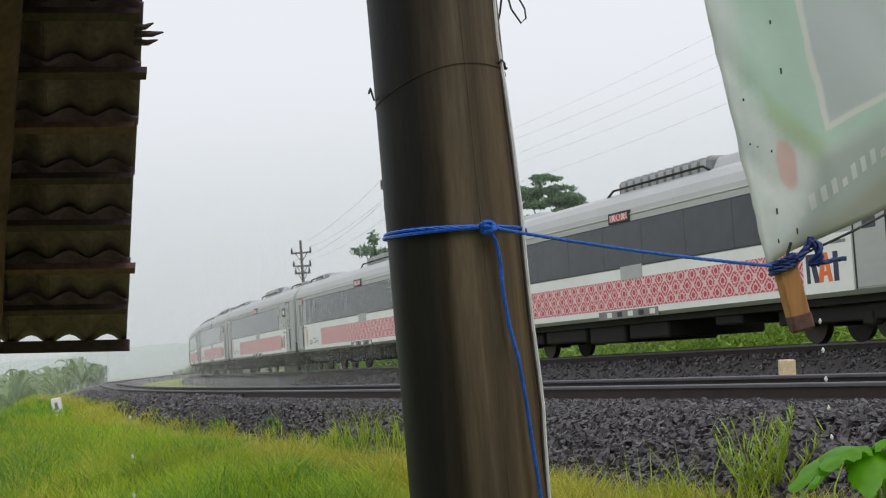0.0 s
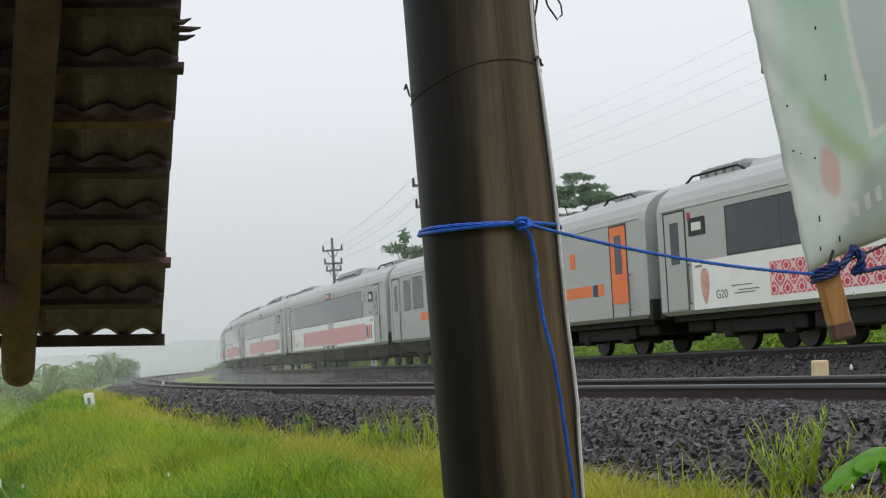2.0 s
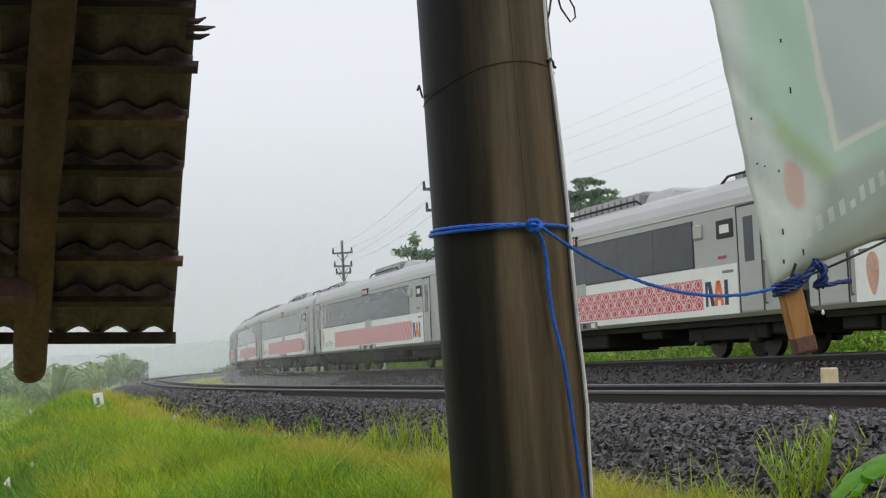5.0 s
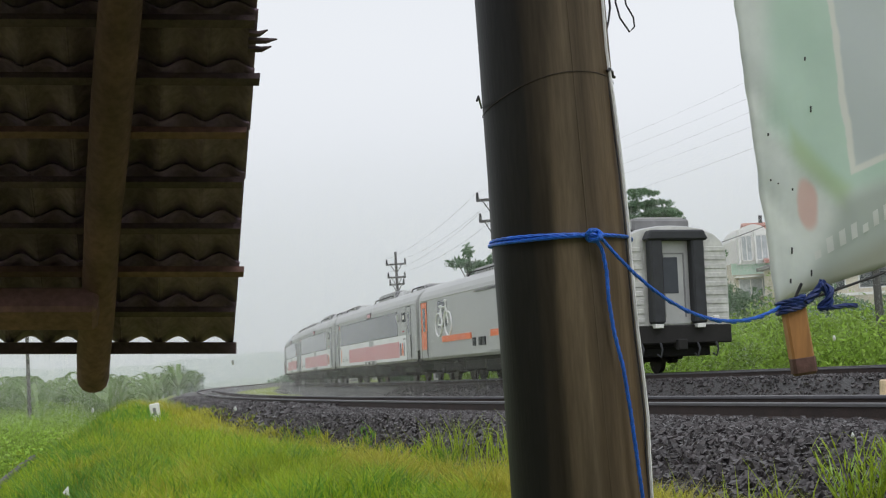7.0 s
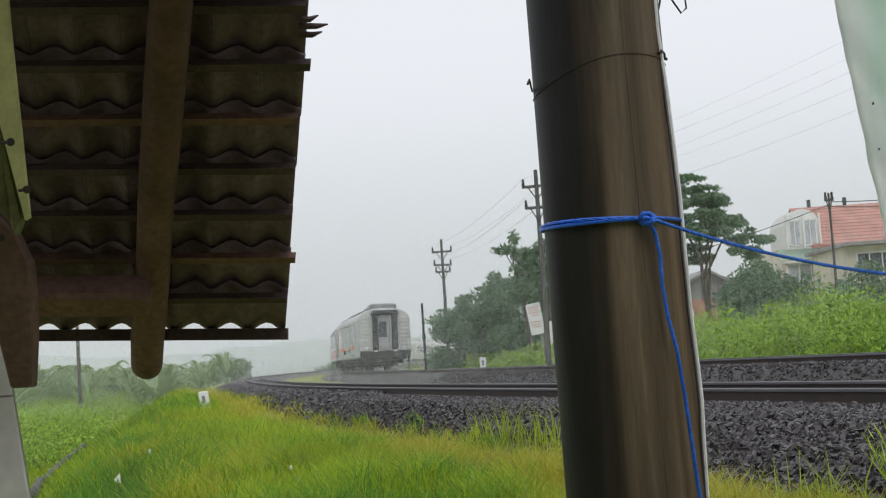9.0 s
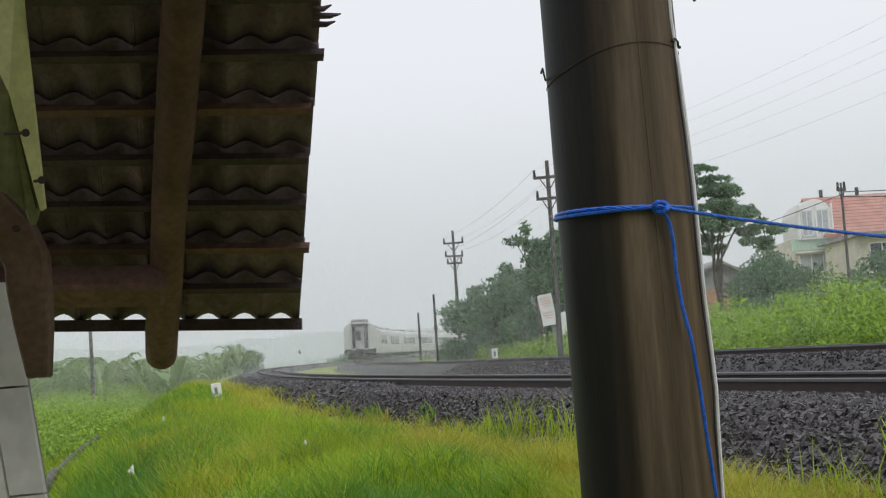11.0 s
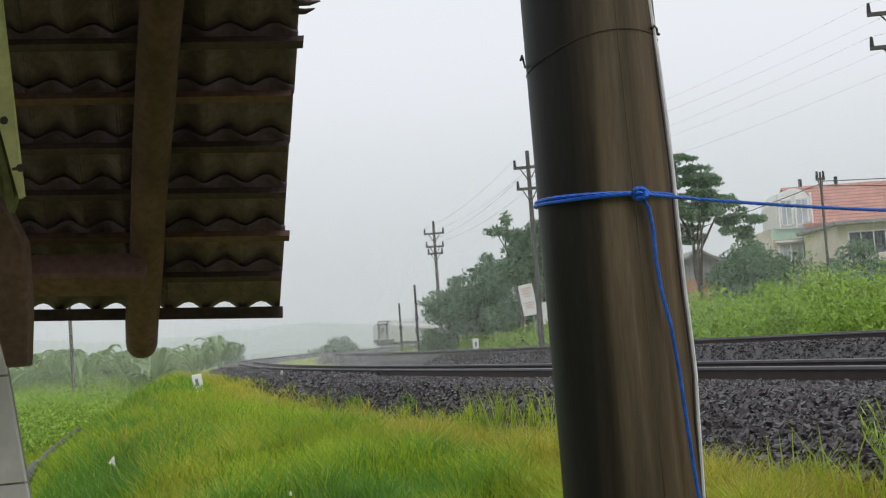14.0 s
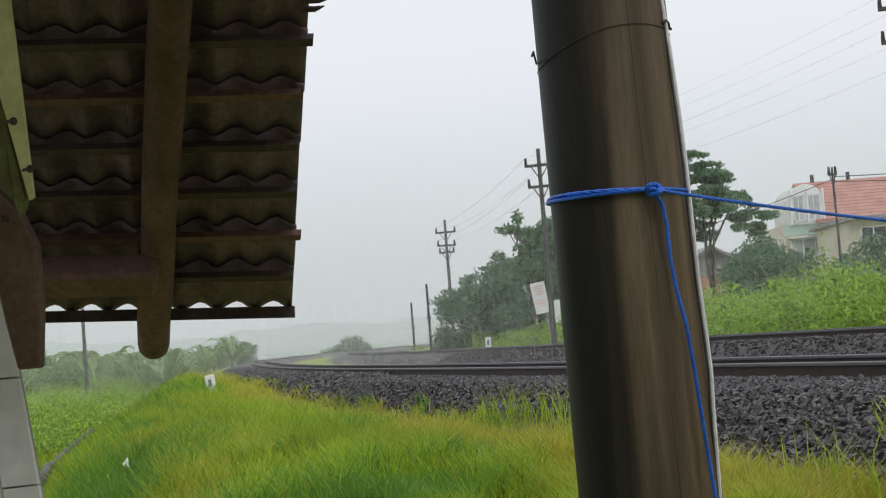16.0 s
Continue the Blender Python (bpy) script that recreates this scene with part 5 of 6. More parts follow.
def blades(name, xs, ys, heights, widths, bend, material, seed):
    """Grass blades standing on the land, each a bent tapering strip."""
    rng = np.random.default_rng(seed)
    n = len(xs)
    z = np.array([land(x, y) for x, y in zip(xs, ys)]) - 0.01
    base = np.stack([xs, ys, z], 1)
    a = rng.random(n) * math.tau
    side = np.stack([np.cos(a), np.sin(a), 0 * a], 1) * widths[:, None] / 2
    g = rng.random(n) * math.tau
    lean = np.stack([np.cos(g), np.sin(g), 0 * g], 1) * (heights * bend * (0.3 + rng.random(n)))[:, None]
    up = np.stack([0 * a, 0 * a, heights], 1)
    mid, tip = base + up * 0.55 + lean * 0.3, base + up * 0.95 + lean
    v = np.stack([base - side, base + side, mid + side * 0.8, mid - side * 0.8, tip], 1).reshape(-1, 3)
    i = np.arange(n)[:, None] * 5
    faces = (i + [0, 1, 2, 3]).tolist() + (i + [3, 2, 4]).tolist()
    return raw(name, v.tolist(), faces, material)


def build_grass():
    rng = np.random.default_rng(7)
    n = 270000
    d = np.exp(rng.uniform(math.log(5.0), math.log(62), n))
    az = np.radians(rng.uniform(-21, 26, n))
    x, y = d * np.sin(az), d * np.cos(az)
    r = np.hypot(x - CX, y - CY) - R
    gap = np.array([near_gap(v) for v in y])
    off = r - gap
    near_edge = np.array([0.85 * (1 - smooth(11, 20, v)) for v in y])
    keep = off > 2.05 + near_edge + 0.25 * np.array([noise.noise((a * 1.3, b * 1.3, 4)) for a, b in zip(x, y)])
    x, y, d, off = x[keep], y[keep], d[keep], off[keep]
    patch = np.array([noise.noise((a * 0.35, b * 0.35, 9)) + 0.5 * noise.noise((a * 1.1, b * 1.1, 2)) for a, b in zip(x, y)])
    tuft = np.array([noise.noise((a * 1.7, b * 1.7, 20)) for a, b in zip(x, y)])
    h = (0.20 + 0.26 * tuft + 0.12 * rng.random(len(x))).clip(0.06, 0.6) * np.where(off < 3.2, 0.7, 1.0)
    w = 0.0045 + 0.00046 * d
    brow = np.array([5.7 - 2.2 * smooth(16, 46, v) - 1.0 * smooth(46, 80, v) for v in y])
    dry = (0.75 * patch + 1.25 * np.exp(-((off - 2.6 - near_edge[keep]) / 0.6) ** 2) + 0.45 * np.exp(-((off - brow - 0.4) / 1.0) ** 2) + 0.25 * rng.normal(size=len(x))) > 0.66
    deep = (~dry) & ((patch + 0.2 * rng.normal(size=len(x)) < -0.12) | (tuft < -0.24))
    lush = ~dry & ~deep
    for name, m, mask, mat_name, label, bend in (("grass", 1, lush, "grass", "bright wet grass on the bank beside the track", 0.7), ("dry_grass", 2, dry, "drygrass", "yellowing grass along the foot of the ballast", 0.8), ("dark_grass", 3, deep, "deepgrass", "deep green grass tufts on the bank", 0.7)):
        tagged(blades(name, x[mask], y[mask], h[mask], w[mask], bend, M[mat_name], m), label, kind="stuff")
    # taller stalks against the ballast
    n = 420
    s = rng.uniform(-0.34, -0.28, n)
    xs, ys = [], []
    for k in range(n):
        yy = rng.choice([12, 15.5, 17.5, 19]) + rng.normal() * 0.5
        ss = R * math.asin((yy - CY) / R)
        p, _ = on_near(ss, 2.25 + 0.85 * (1 - smooth(11, 20, yy)) + abs(rng.normal()) * 0.35)
        xs.append(p.x), ys.append(p.y)
    xs, ys = np.array(xs), np.array(ys)
    tagged(blades("tall_grass", xs, ys, rng.uniform(0.25, 0.6, n), np.full(n, 0.011), 0.45, M["grass"], 11), "tall grass stalks at the edge of the ballast", kind="stuff")


build_grass()


def build_weeds():
    rng = np.random.default_rng(3)
    near, back = [], []
    for _ in range(330):
        az, off = rng.uniform(6, 31), rng.uniform(-13, -3.6)
        # walk out along the bearing until the wanted distance inside the far track
        d = 20.0
        while math.hypot(d * math.sin(radians(az)) - CX, d * math.cos(radians(az)) - CY) - R > off and d < 90:
            d += 0.5
        x, y = d * math.sin(radians(az)), d * math.cos(radians(az))
        h = rng.uniform(0.9, 2.3) * (0.75 + 0.05 * -off)
        near.append((x, y, land(x, y) + h * 0.42, h * 0.5, h * 0.5, h * 0.55))
        if rng.random() < 0.3:
            near.append((x, y, land(x, y) + h * 0.95, h * 0.13, h * 0.13, h * 0.35))
    tagged(leaves("weeds", near, 120000, 0.09, M["weed"], seed=5, shell=0.35), "tall bright green weeds beyond the far track", kind="stuff")
    low = []
    for _ in range(150):
        az, off = rng.uniform(-1.7, 7), rng.uniform(-9, -3.4)
        d = 40.0
        while math.hypot(d * math.sin(radians(az)) - CX, d * math.cos(radians(az)) - CY) - R > off and d < 88:
            d += 0.5
        x, y = d * math.sin(radians(az)), d * math.cos(radians(az))
        h = rng.uniform(0.7, 1.7) * (0.7 - 0.06 * off) * min(1.0, max(0.3, (az + 2.4) / 3.6)) * (1 + 0.4 * min(1.0, max(0.0, (az - 0.3) / 3)))
        low.append((x, y, land(x, y) + h * 0.4, h * 0.8, h * 0.8, h * 0.55))
    tagged(leaves("verge_weeds", low, 50000, 0.115, M["weed"], seed=6, shell=0.35), "low weeds on the verge inside the curve", kind="stuff")
    left = []
    for _ in range(640):
        az, d = rng.uniform(-22, -5.6), rng.uniform(36, 130)
        x, y = d * math.sin(radians(az)), d * math.cos(radians(az))
        off = math.hypot(x - CX, y - CY) - R - near_gap(y)
        if off < 5.5:
            continue
        h = rng.uniform(0.6, 1.45) * (1 + 0.004 * d) * min(1.0, max(0.3, (off - 5.0) / 3.5))
        left.append((x, y, land(x, y) + h * 0.35, h, h, h * 0.6))
    tagged(leaves("field_weeds", left, 130000, 0.07, M["weed"], seed=8, shell=0.4), "green undergrowth in the low field", kind="stuff")


build_weeds()


def build_tree(name, label, foot, height, lean, crown, count, size, seed, limbs=7):
    """Tapered trunk, limbs reaching into the clumps of the crown, many leaves."""
    t = tagged(empty(name, Matrix.Translation(foot)), label, "tree")
    rng = random.Random(seed)
    bm = bmesh.new()
    top = Vector((lean[0], lean[1], height * 0.62))
    trunk = [Vector((0, 0, -0.3)), top * 0.35 + Vector((0.1, 0, 0)), top * 0.7 - Vector((0.08, 0, 0)), top]
    tube(bm, trunk, [height * 0.022, height * 0.018, height * 0.014, height * 0.009], 8)
    part("trunk", bm, M["bark"], t, smooth=True)
    for i, b in enumerate(crown[:limbs]):
        start = trunk[1 + i % 3].lerp(top, 0.3)
        end = Vector(b[:3])
        mid = start.lerp(end, 0.5) + Vector((rng.uniform(-0.3, 0.3), rng.uniform(-0.3, 0.3), 0.25))
        part("limb", tube(bmesh.new(), [start, mid, end], [height * 0.009, height * 0.006, height * 0.002], 6), M["bark"], t)
    tagged(leaves("crown", crown, count, size, M["leaf"], t, seed, shell=0.3), kind="stuff")
    return t


def scatter_crown(n, x, y, z, r, seed, flat=0.5):
    rng = random.Random(seed)
    return [(rng.uniform(*x), rng.uniform(*y), rng.uniform(*z), r * rng.uniform(0.6, 1.3), r * rng.uniform(0.6, 1.3), r * flat * rng.uniform(0.7, 1.3)) for _ in range(n)]


def build_trees():
    # spreading rain tree whose layered crown shows beside the pole
    rng = random.Random(77)
    crown = []
    for z, x0, x1, n in ((9.0, -2.4, 0.2, 9), (8.5, -2.8, 0.9, 12), (7.9, -2.6, 1.3, 13), (7.3, -2.9, 2.0, 16), (6.7, -2.6, 2.7, 18), (6.1, -1.8, 3.0, 12), (5.5, -2.2, 0.6, 5), (5.6, 1.2, 2.6, 4)):
        for k in range(n):
            x = rng.uniform(x0, x1)
            r = rng.uniform(0.35, 0.75)
            crown.append((x, rng.uniform(-1.8, 1.8), z + rng.uniform(-0.3, 0.3) - 0.06 * abs(x), r, r, rng.uniform(0.14, 0.30)))
    rng.shuffle(crown)
    build_tree("spreading_tree", "spreading tree with flat layered dark green crown", (13.3, 70, 0.6), 8.2, (-0.3, 0), crown, 21000, 0.10, 21, 6)
    # broken-topped tree by the line and the dense clump at its foot
    crown = [(-0.9, 0, 6.3, 0.7, 0.5, 0.25), (-0.35, 0, 6.9, 0.35, 0.35, 0.4), (0.1, 0, 6.0, 0.7, 0.6, 0.4), (0.8, 0, 5.3, 1.0, 0.9, 0.8), (0.5, 0.2, 4.2, 1.2, 1.0, 0.9), (-0.2, 0, 5.3, 0.5, 0.5, 0.3), (1.3, 0, 6.3, 0.7, 0.6, 0.5)]
    build_tree("broken_tree", "ragged tree with sparse leafy branches", (3.95, 70, 0.6), 7.4, (0.1, 0), crown, 3800, 0.14, 22, 7)
    for k, (x, y, h, s, name) in enumerate(((2.6, 79, 5.8, 31, "bushy_tree"), (4.6, 77, 5.2, 32, "bushy_tree"), (0.7, 82, 4.4, 33, "bushy_tree"), (6.6, 80, 6.0, 34, "bushy_tree"), (8.5, 78, 4.8, 35, "bushy_tree"))):
        crown = scatter_crown(13, (-1.7, 1.7), (-1.2, 1.2), (h * 0.18, h * 0.82), 0.95, s, 0.8)
        crown += [(0.2, 0, h * 0.95, 0.5, 0.5, 0.35), (-1.6, 0, h * 0.75, 0.6, 0.5, 0.25), (1.5, 0, h * 0.85, 0.5, 0.5, 0.3)]
        build_tree(name, "dense dark green bushy tree beside the line", (x, y, 0.6), h, (0.2, 0), crown, 8000, 0.12, s, 8)
    for k, (x, y, h, s) in enumerate(((17.2, 72, 4.9, 41), (19.6, 73, 3.9, 42), (21.4, 74, 4.9, 43), (24.6, 76, 4.2, 44), (15.9, 71, 4.4, 45), (26.8, 78, 3.6, 46), (17.0, 75, 5.2, 47))):
        crown = scatter_crown(12, (-1.6, 1.6), (-1.2, 1.2), (h * 0.2, h * 0.85), 1.0, s, 0.75)
        build_tree("garden_tree", "dark leafy garden tree in front of the houses", (x, y, 0.7), h, (0.2, 0), crown, 5600, 0.12, s, 7)
    # misty trees on the far edge of the field
    for k, (x, y, h, s) in enumerate(((-36, 212, 6.2, 51), (-62, 218, 4.6, 53), (-16, 216, 4.6, 55))):
        crown = scatter_crown(16, (-4.5, 4.5), (-1.5, 1.5), (h * 0.05, h * 0.6), 1.7, s, 0.6) + scatter_crown(5, (-1.5, 1.5), (-1, 1), (h * 0.5, h * 0.85), 1.3, s + 9, 0.6)
        build_tree("field_tree", "pale distant tree at the edge of the field", (x, y, -0.9), h, (0.1, 0), crown, 4200, 0.28, s, 6)


build_trees()


def build_banana(seed):
    b = tagged(empty("banana_plant"), "banana plant with tattered arching leaves", "banana plant", "banana plants along the field")
    rng = random.Random(seed)
    part("stem", tube(bmesh.new(), [(0, 0, -0.3), (0.02, 0, 0.15), (0, 0.02, 0.4)], [0.13, 0.11, 0.07], 8), M["banana"], b)
    for i in range(11):
        a, rise = i * 2.4 + rng.uniform(-0.4, 0.4), rng.uniform(0.6, 1.7)
        out, ln = Vector((math.cos(a), math.sin(a), 0)), rng.uniform(1.3, 1.9)
        side = Vector((-out.y, out.x, 0))
        bm = bmesh.new()
        rows = []
        for k in range(8):
            u = k / 7
            p = Vector((0, 0, 0.3)) + out * (ln * 0.75 * u) + Vector((0, 0, rise * math.sin(u * 1.9) * 0.95 - 0.15 * u * u))
            w = 0.13 * math.sin(math.pi * min(1, 0.12 + u * 0.88)) ** 0.7 + 0.015
            rows.append([bm.verts.new(p - side * w + Vector((0, 0, 0.10 * w))), bm.verts.new(p - Vector((0, 0, 0.05))), bm.verts.new(p + side * w + Vector((0, 0, 0.10 * w)))])
        for p, q in zip(rows, rows[1:]):
            bm.faces.new((p[0], p[1], q[1], q[0])), bm.faces.new((p[1], p[2], q[2], q[1]))
        part("leaf", bm, M["banana"], b)
    return b


def build_bananas():
    kinds = [build_banana(s) for s in (1, 2, 3)]
    rng = random.Random(12)
    n = 0
    for i in range(84):
        az, d = -21.8 + i * 0.158 + rng.uniform(-0.35, 0.35), rng.uniform(88, 130)
        x, y = d * math.sin(radians(az)), d * math.cos(radians(az))
        m = Matrix.Translation((x, y, land(x, y))) @ Matrix.Rotation(rng.uniform(0, 6), 4, "Z")
        s = rng.uniform(1.5, 2.2) * min(1.0, max(0.35, (-az - 4.5) / 8.5))
        if n < 3:
            ob = kinds[n]
            ob.scale = (s, s, s)
            ob.matrix_basis = m @ Matrix.Diagonal((s, s, s, 1))
        else:
            src = kinds[n % 3]
            src_scale = src.scale.copy()
            src.scale = (s, s, s)
            copy_thing(src, m)
            src.scale = src_scale
        n += 1


build_bananas()


def build_near_plant():
    """Broad-leaved plant and a leafy weed close to the camera."""
    p = tagged(empty("broad_leaf_plant"), "bright broad-leaved plant beside the pole", "plant")
    foot = Vector((1.92, 4.6, land(1.92, 4.6)))
    for tip, w, drop in (((1.56, 4.45, 1.09), 0.075, 0.06), ((1.66, 4.40, 1.15), 0.08, 0.05), ((2.0, 4.4, 1.19), 0.10, 0.07), ((2.2, 4.7, 1.15), 0.1, 0.06), ((1.70, 4.75, 1.02), 0.085, 0.05), ((1.78, 4.35, 1.06), 0.08, 0.06)):
        tip = Vector(tip)
        base = foot + Vector((0, 0, 1.17 - foot.z)) + (tip - foot) * Vector((0.12, 0.1, 0))
        part("stalk", tube(bmesh.new(), [foot, foot.lerp(base, 0.6) + Vector((0.02, 0, 0)), base], 0.006, 6), M["weed"], p)
        bm = bmesh.new()
        d = tip - base
        side = d.cross(Vector((0, 0, 1))).normalized()
        rows = []
        for k in range(25):
            u = k / 24
            q = base + d * u + Vector((0, 0, 0.03 * math.sin(u * math.pi) - drop * u * u * 0.4))
            ww = w * (math.sin(math.pi * min(1, u * 0.9 + 0.1)) ** 0.7 if u < 1 else 0.02) * (0.84 + 0.16 * (k % 3) / 2)
            wave = 0.010 * math.sin(u * 22)
            rows.append([bm.verts.new(q - side * ww - Vector((0, 0, 0.3 * ww + wave))), bm.verts.new(q - side * ww * 0.5 + Vector((0, 0, 0.02 * w))), bm.verts.new(q), bm.verts.new(q + side * ww * 0.5 + Vector((0, 0, 0.02 * w))), bm.verts.new(q + side * ww - Vector((0, 0, 0.3 * ww - wave)))])
        for a, b in zip(rows, rows[1:]):
            for k in range(4):
                bm.faces.new((a[k], a[k + 1], b[k + 1], b[k]))
        part("leaf", bm, M["broadleaf"], p, smooth=True)
    w = tagged(empty("leafy_weed"), "tuft of narrow-leaved green weed at the foot of the ballast", "weed")
    f = Vector((2.62, 8.0, land(2.62, 8.0)))
    rng = random.Random(8)
    for k in range(34):
        out = Vector((rng.uniform(-0.22, 0.22), rng.uniform(-0.15, 0.15), rng.uniform(0.22, 0.50)))
        root = f + Vector((out.x * 0.5, out.y * 0.5, -0.02))
        part("stalk", tube(bmesh.new(), [root, root + out * 0.6, root + out], [0.005, 0.004, 0.0015], 5), M["grass"], w)
        bm = bmesh.new()
        for j in range(9):
            u = 0.25 + 0.09 * j
            a = rng.uniform(0, math.tau)
            q = root + out * u
            d = Vector((math.cos(a) * 0.05, math.sin(a) * 0.05, rng.uniform(0.04, 0.09)))
            side = Vector((-math.sin(a), math.cos(a), 0)) * 0.006
            tip = q + d * rng.uniform(0.9, 1.6)
            v = [bm.verts.new(x) for x in (q - side * 0.3, q + d * 0.5 - side, tip, q + d * 0.5 + side)]
            bm.faces.new(v)
        part("leaf_spray", bm, M["grass" if k % 3 else "weed"], w)


build_near_plant()


# ---- loose ballast on the near shoulder ----
def build_stones():
    rng = np.random.default_rng(15)
    cube = np.array(list(itertools.product((-0.8, 0.8), repeat=3)))
    tri = np.array([(0, 1, 3), (0, 3, 2), (4, 6, 7), (4, 7, 5), (0, 4, 5), (0, 5, 1), (2, 3, 7), (2, 7, 6), (0, 2, 6), (0, 6, 4), (1, 5, 7), (1, 7, 3)])
    shapes = []
    for _ in range(16):
        q = (cube + 0.32 * rng.normal(size=(8, 3))) * rng.uniform(0.55, 1.15, 3)
        a, b = rng.uniform(0, 6.28), rng.uniform(-0.9, 0.9)
        turn = np.array([[math.cos(a), -math.sin(a), 0], [math.sin(a), math.cos(a), 0], [0, 0, 1]]) @ np.array([[1, 0, 0], [0, math.cos(b), -math.sin(b)], [0, math.sin(b), math.cos(b)]])
        shapes.append(q @ turn.T)
    vs, fs, n = [], [], 0
    singles = []

    def lay(count, y0, y1, place, o0, o1, s0, s1, want=0):
        nonlocal n
        for k in range(count):
            y = y0 + (y1 - y0) * rng.random() ** 1.3
            s = R * math.asin((y - CY) / R)
            p, _ = place(s, rng.uniform(o0, o1))
            sz = rng.uniform(s0, s1)
            z = land(p.x, p.y) + sz * 0.35
            sh = shapes[rng.integers(16)]
            if len(singles) < 300 and want and y < 14.5:
                singles.append((p.x, p.y, z, sz, rng.integers(16), rng.random() * 6.28))
                continue
            a = rng.random() * 6.28
            q = sh * sz
            vs.append(np.stack([q[:, 0] * math.cos(a) - q[:, 1] * math.sin(a) + p.x, q[:, 0] * math.sin(a) + q[:, 1] * math.cos(a) + p.y, q[:, 2] + z], 1))
            fs.append(tri + n)
            n += 8

    lay(30000, 8.5, 34, on_near, 0.72, 2.3, 0.018, 0.036, 1)
    lay(9000, 8.0, 19, on_near, 2.1, 3.1, 0.018, 0.036)
    lay(3500, 30, 70, on_near, 0.72, 2.3, 0.045, 0.075)
    lay(6000, 18, 60, on_far, 0.66, 2.8, 0.022, 0.04)
    lay(2500, 9, 32, on_near, -0.45, 0.45, 0.03, 0.055)
    ob = raw("ballast_stones", np.concatenate(vs).tolist(), np.concatenate(fs).tolist(), M["stone"])
    tagged(ob, "loose wet grey ballast stones on the track shoulder", kind="stuff")
    meshes = []
    for sh in shapes:
        me = bpy.data.meshes.new("stone")
        me.from_pydata(sh.tolist(), [], tri.tolist())
        me.materials.append(M["stone_part"])
        meshes.append(me)
    for x, y, z, sz, k, a in singles:
        o = new("stone", meshes[int(k)])
        o.parent = ground
        o.matrix_basis = Matrix.Translation((x, y, z)) @ Matrix.Rotation(a, 4, "Z") @ Matrix.Scale(sz, 4)


build_stones()


# ---- line-side poles, wires and signs ----
def power_pole(foot, height, arms, label, r=0.13):
    p = tagged(empty("power_pole", Matrix.Translation(foot)), label, "power pole", "power poles along the line")
    part("shaft", rod(bmesh.new(), (0, 0, -0.4), (0, 0, height), r, r * 0.62, 12), M["polegrey"], p)
    for z, half, turn in arms:
        c, s = math.cos(turn), math.sin(turn)
        bm = bmesh.new()
        box(bm, -half, half, -0.05, 0.05, z - 0.06, z + 0.06, 0.01, Matrix.Rotation(turn, 4, "Z"))
        arm = part("crossarm", bm, M["polegrey"], p)
        for k in (-1, 1):
            part("brace", rod(bmesh.new(), (k * half * 0.55 * c, k * half * 0.55 * s, z - 0.05), (0, 0, z - 0.6), 0.025, seg=6), M["polegrey"], arm)
            part("insulator", rod(bmesh.new(), (k * (half - 0.06) * c, k * (half - 0.06) * s, z + 0.05), (k * (half - 0.06) * c, k * (half - 0.06) * s, z + 0.34), 0.07, 0.045, 8), M["wire"], arm)
    return p


TURN = radians(-8)
power_pole((-0.1, 89, 0.4), 8.9, ((8.1, 0.66, TURN), (7.25, 0.62, TURN + 0.5), (6.8, 0.5, TURN)), "distant concrete power pole with two crossarms")
power_pole((4.1, 58, 0.4), 8.9, ((8.2, 0.62, TURN), (7.3, 0.55, TURN)), "concrete power pole with two crossarms by the line")
power_pole((13.95, 40, 0.5), 10.3, ((9.7, 0.85, TURN), (8.7, 0.85, TURN)), "near concrete power pole with crossarms")
power_pole((16.9, 60, 0.6), 7.1, ((6.8, 0.2, 0),), "slim power pole in front of the houses", 0.08)
power_pole((-22.75, 85, -1.0), 12.0, ((11.6, 0.8, 0.3),), "slim dark pole standing in the low field", 0.135)


def wire(a, b, sag, r, label):
    a, b = Vector(a), Vector(b)
    pts = [a.lerp(b, u / 14) - Vector((0, 0, 4 * sag * (u / 14) * (1 - u / 14))) for u in range(15)]
    tagged(part("power_line", tube(bmesh.new(), pts, r, 5), M["wire"]), label, "power line", "power lines")


def arm_end(x, y, z, half, side):
    return (x + side * half * math.cos(TURN), y + side * half * math.sin(TURN), z)


for z3, h3, z2, h2, z1, h1 in ((10.55, 0.8, 8.95, 0.56, 8.85, 0.6), (9.55, 0.8, 8.05, 0.49, 8.0, 0.56)):
    for side in (-1, 1):
        wire(arm_end(13.95, 40, z3, h3, side), arm_end(4.1, 58, z2, h2, side), 0.25, 0.0022, "thin dark power line strung between poles")
        wire(arm_end(4.1, 58, z2, h2, side), arm_end(-0.1, 89, z1, h1, side), 0.35, 0.005, "thin dark power line strung between poles")
        wire(arm_end(13.95, 40, z3, h3, side), arm_end(34, 12, z3 + 0.3, h3, side), 0.4, 0.0022, "thin dark power line leaving the pole")
wire((13.95, 40, 8.6), (4.1, 58, 7.3), 0.3, 0.0025, "thin dark power line strung between poles")
wire((16.9, 60, 7.3), (40, 66, 9.0), 0.5, 0.02, "sagging dark power line in front of the houses")
wire((16.9, 60, 7.1), (40, 66, 8.3), 0.6, 0.02, "sagging dark power line in front of the houses")
wire((16.9, 60, 7.2), (8.0, 84, 6.2), 0.5, 0.016, "sagging dark power line in front of the houses")


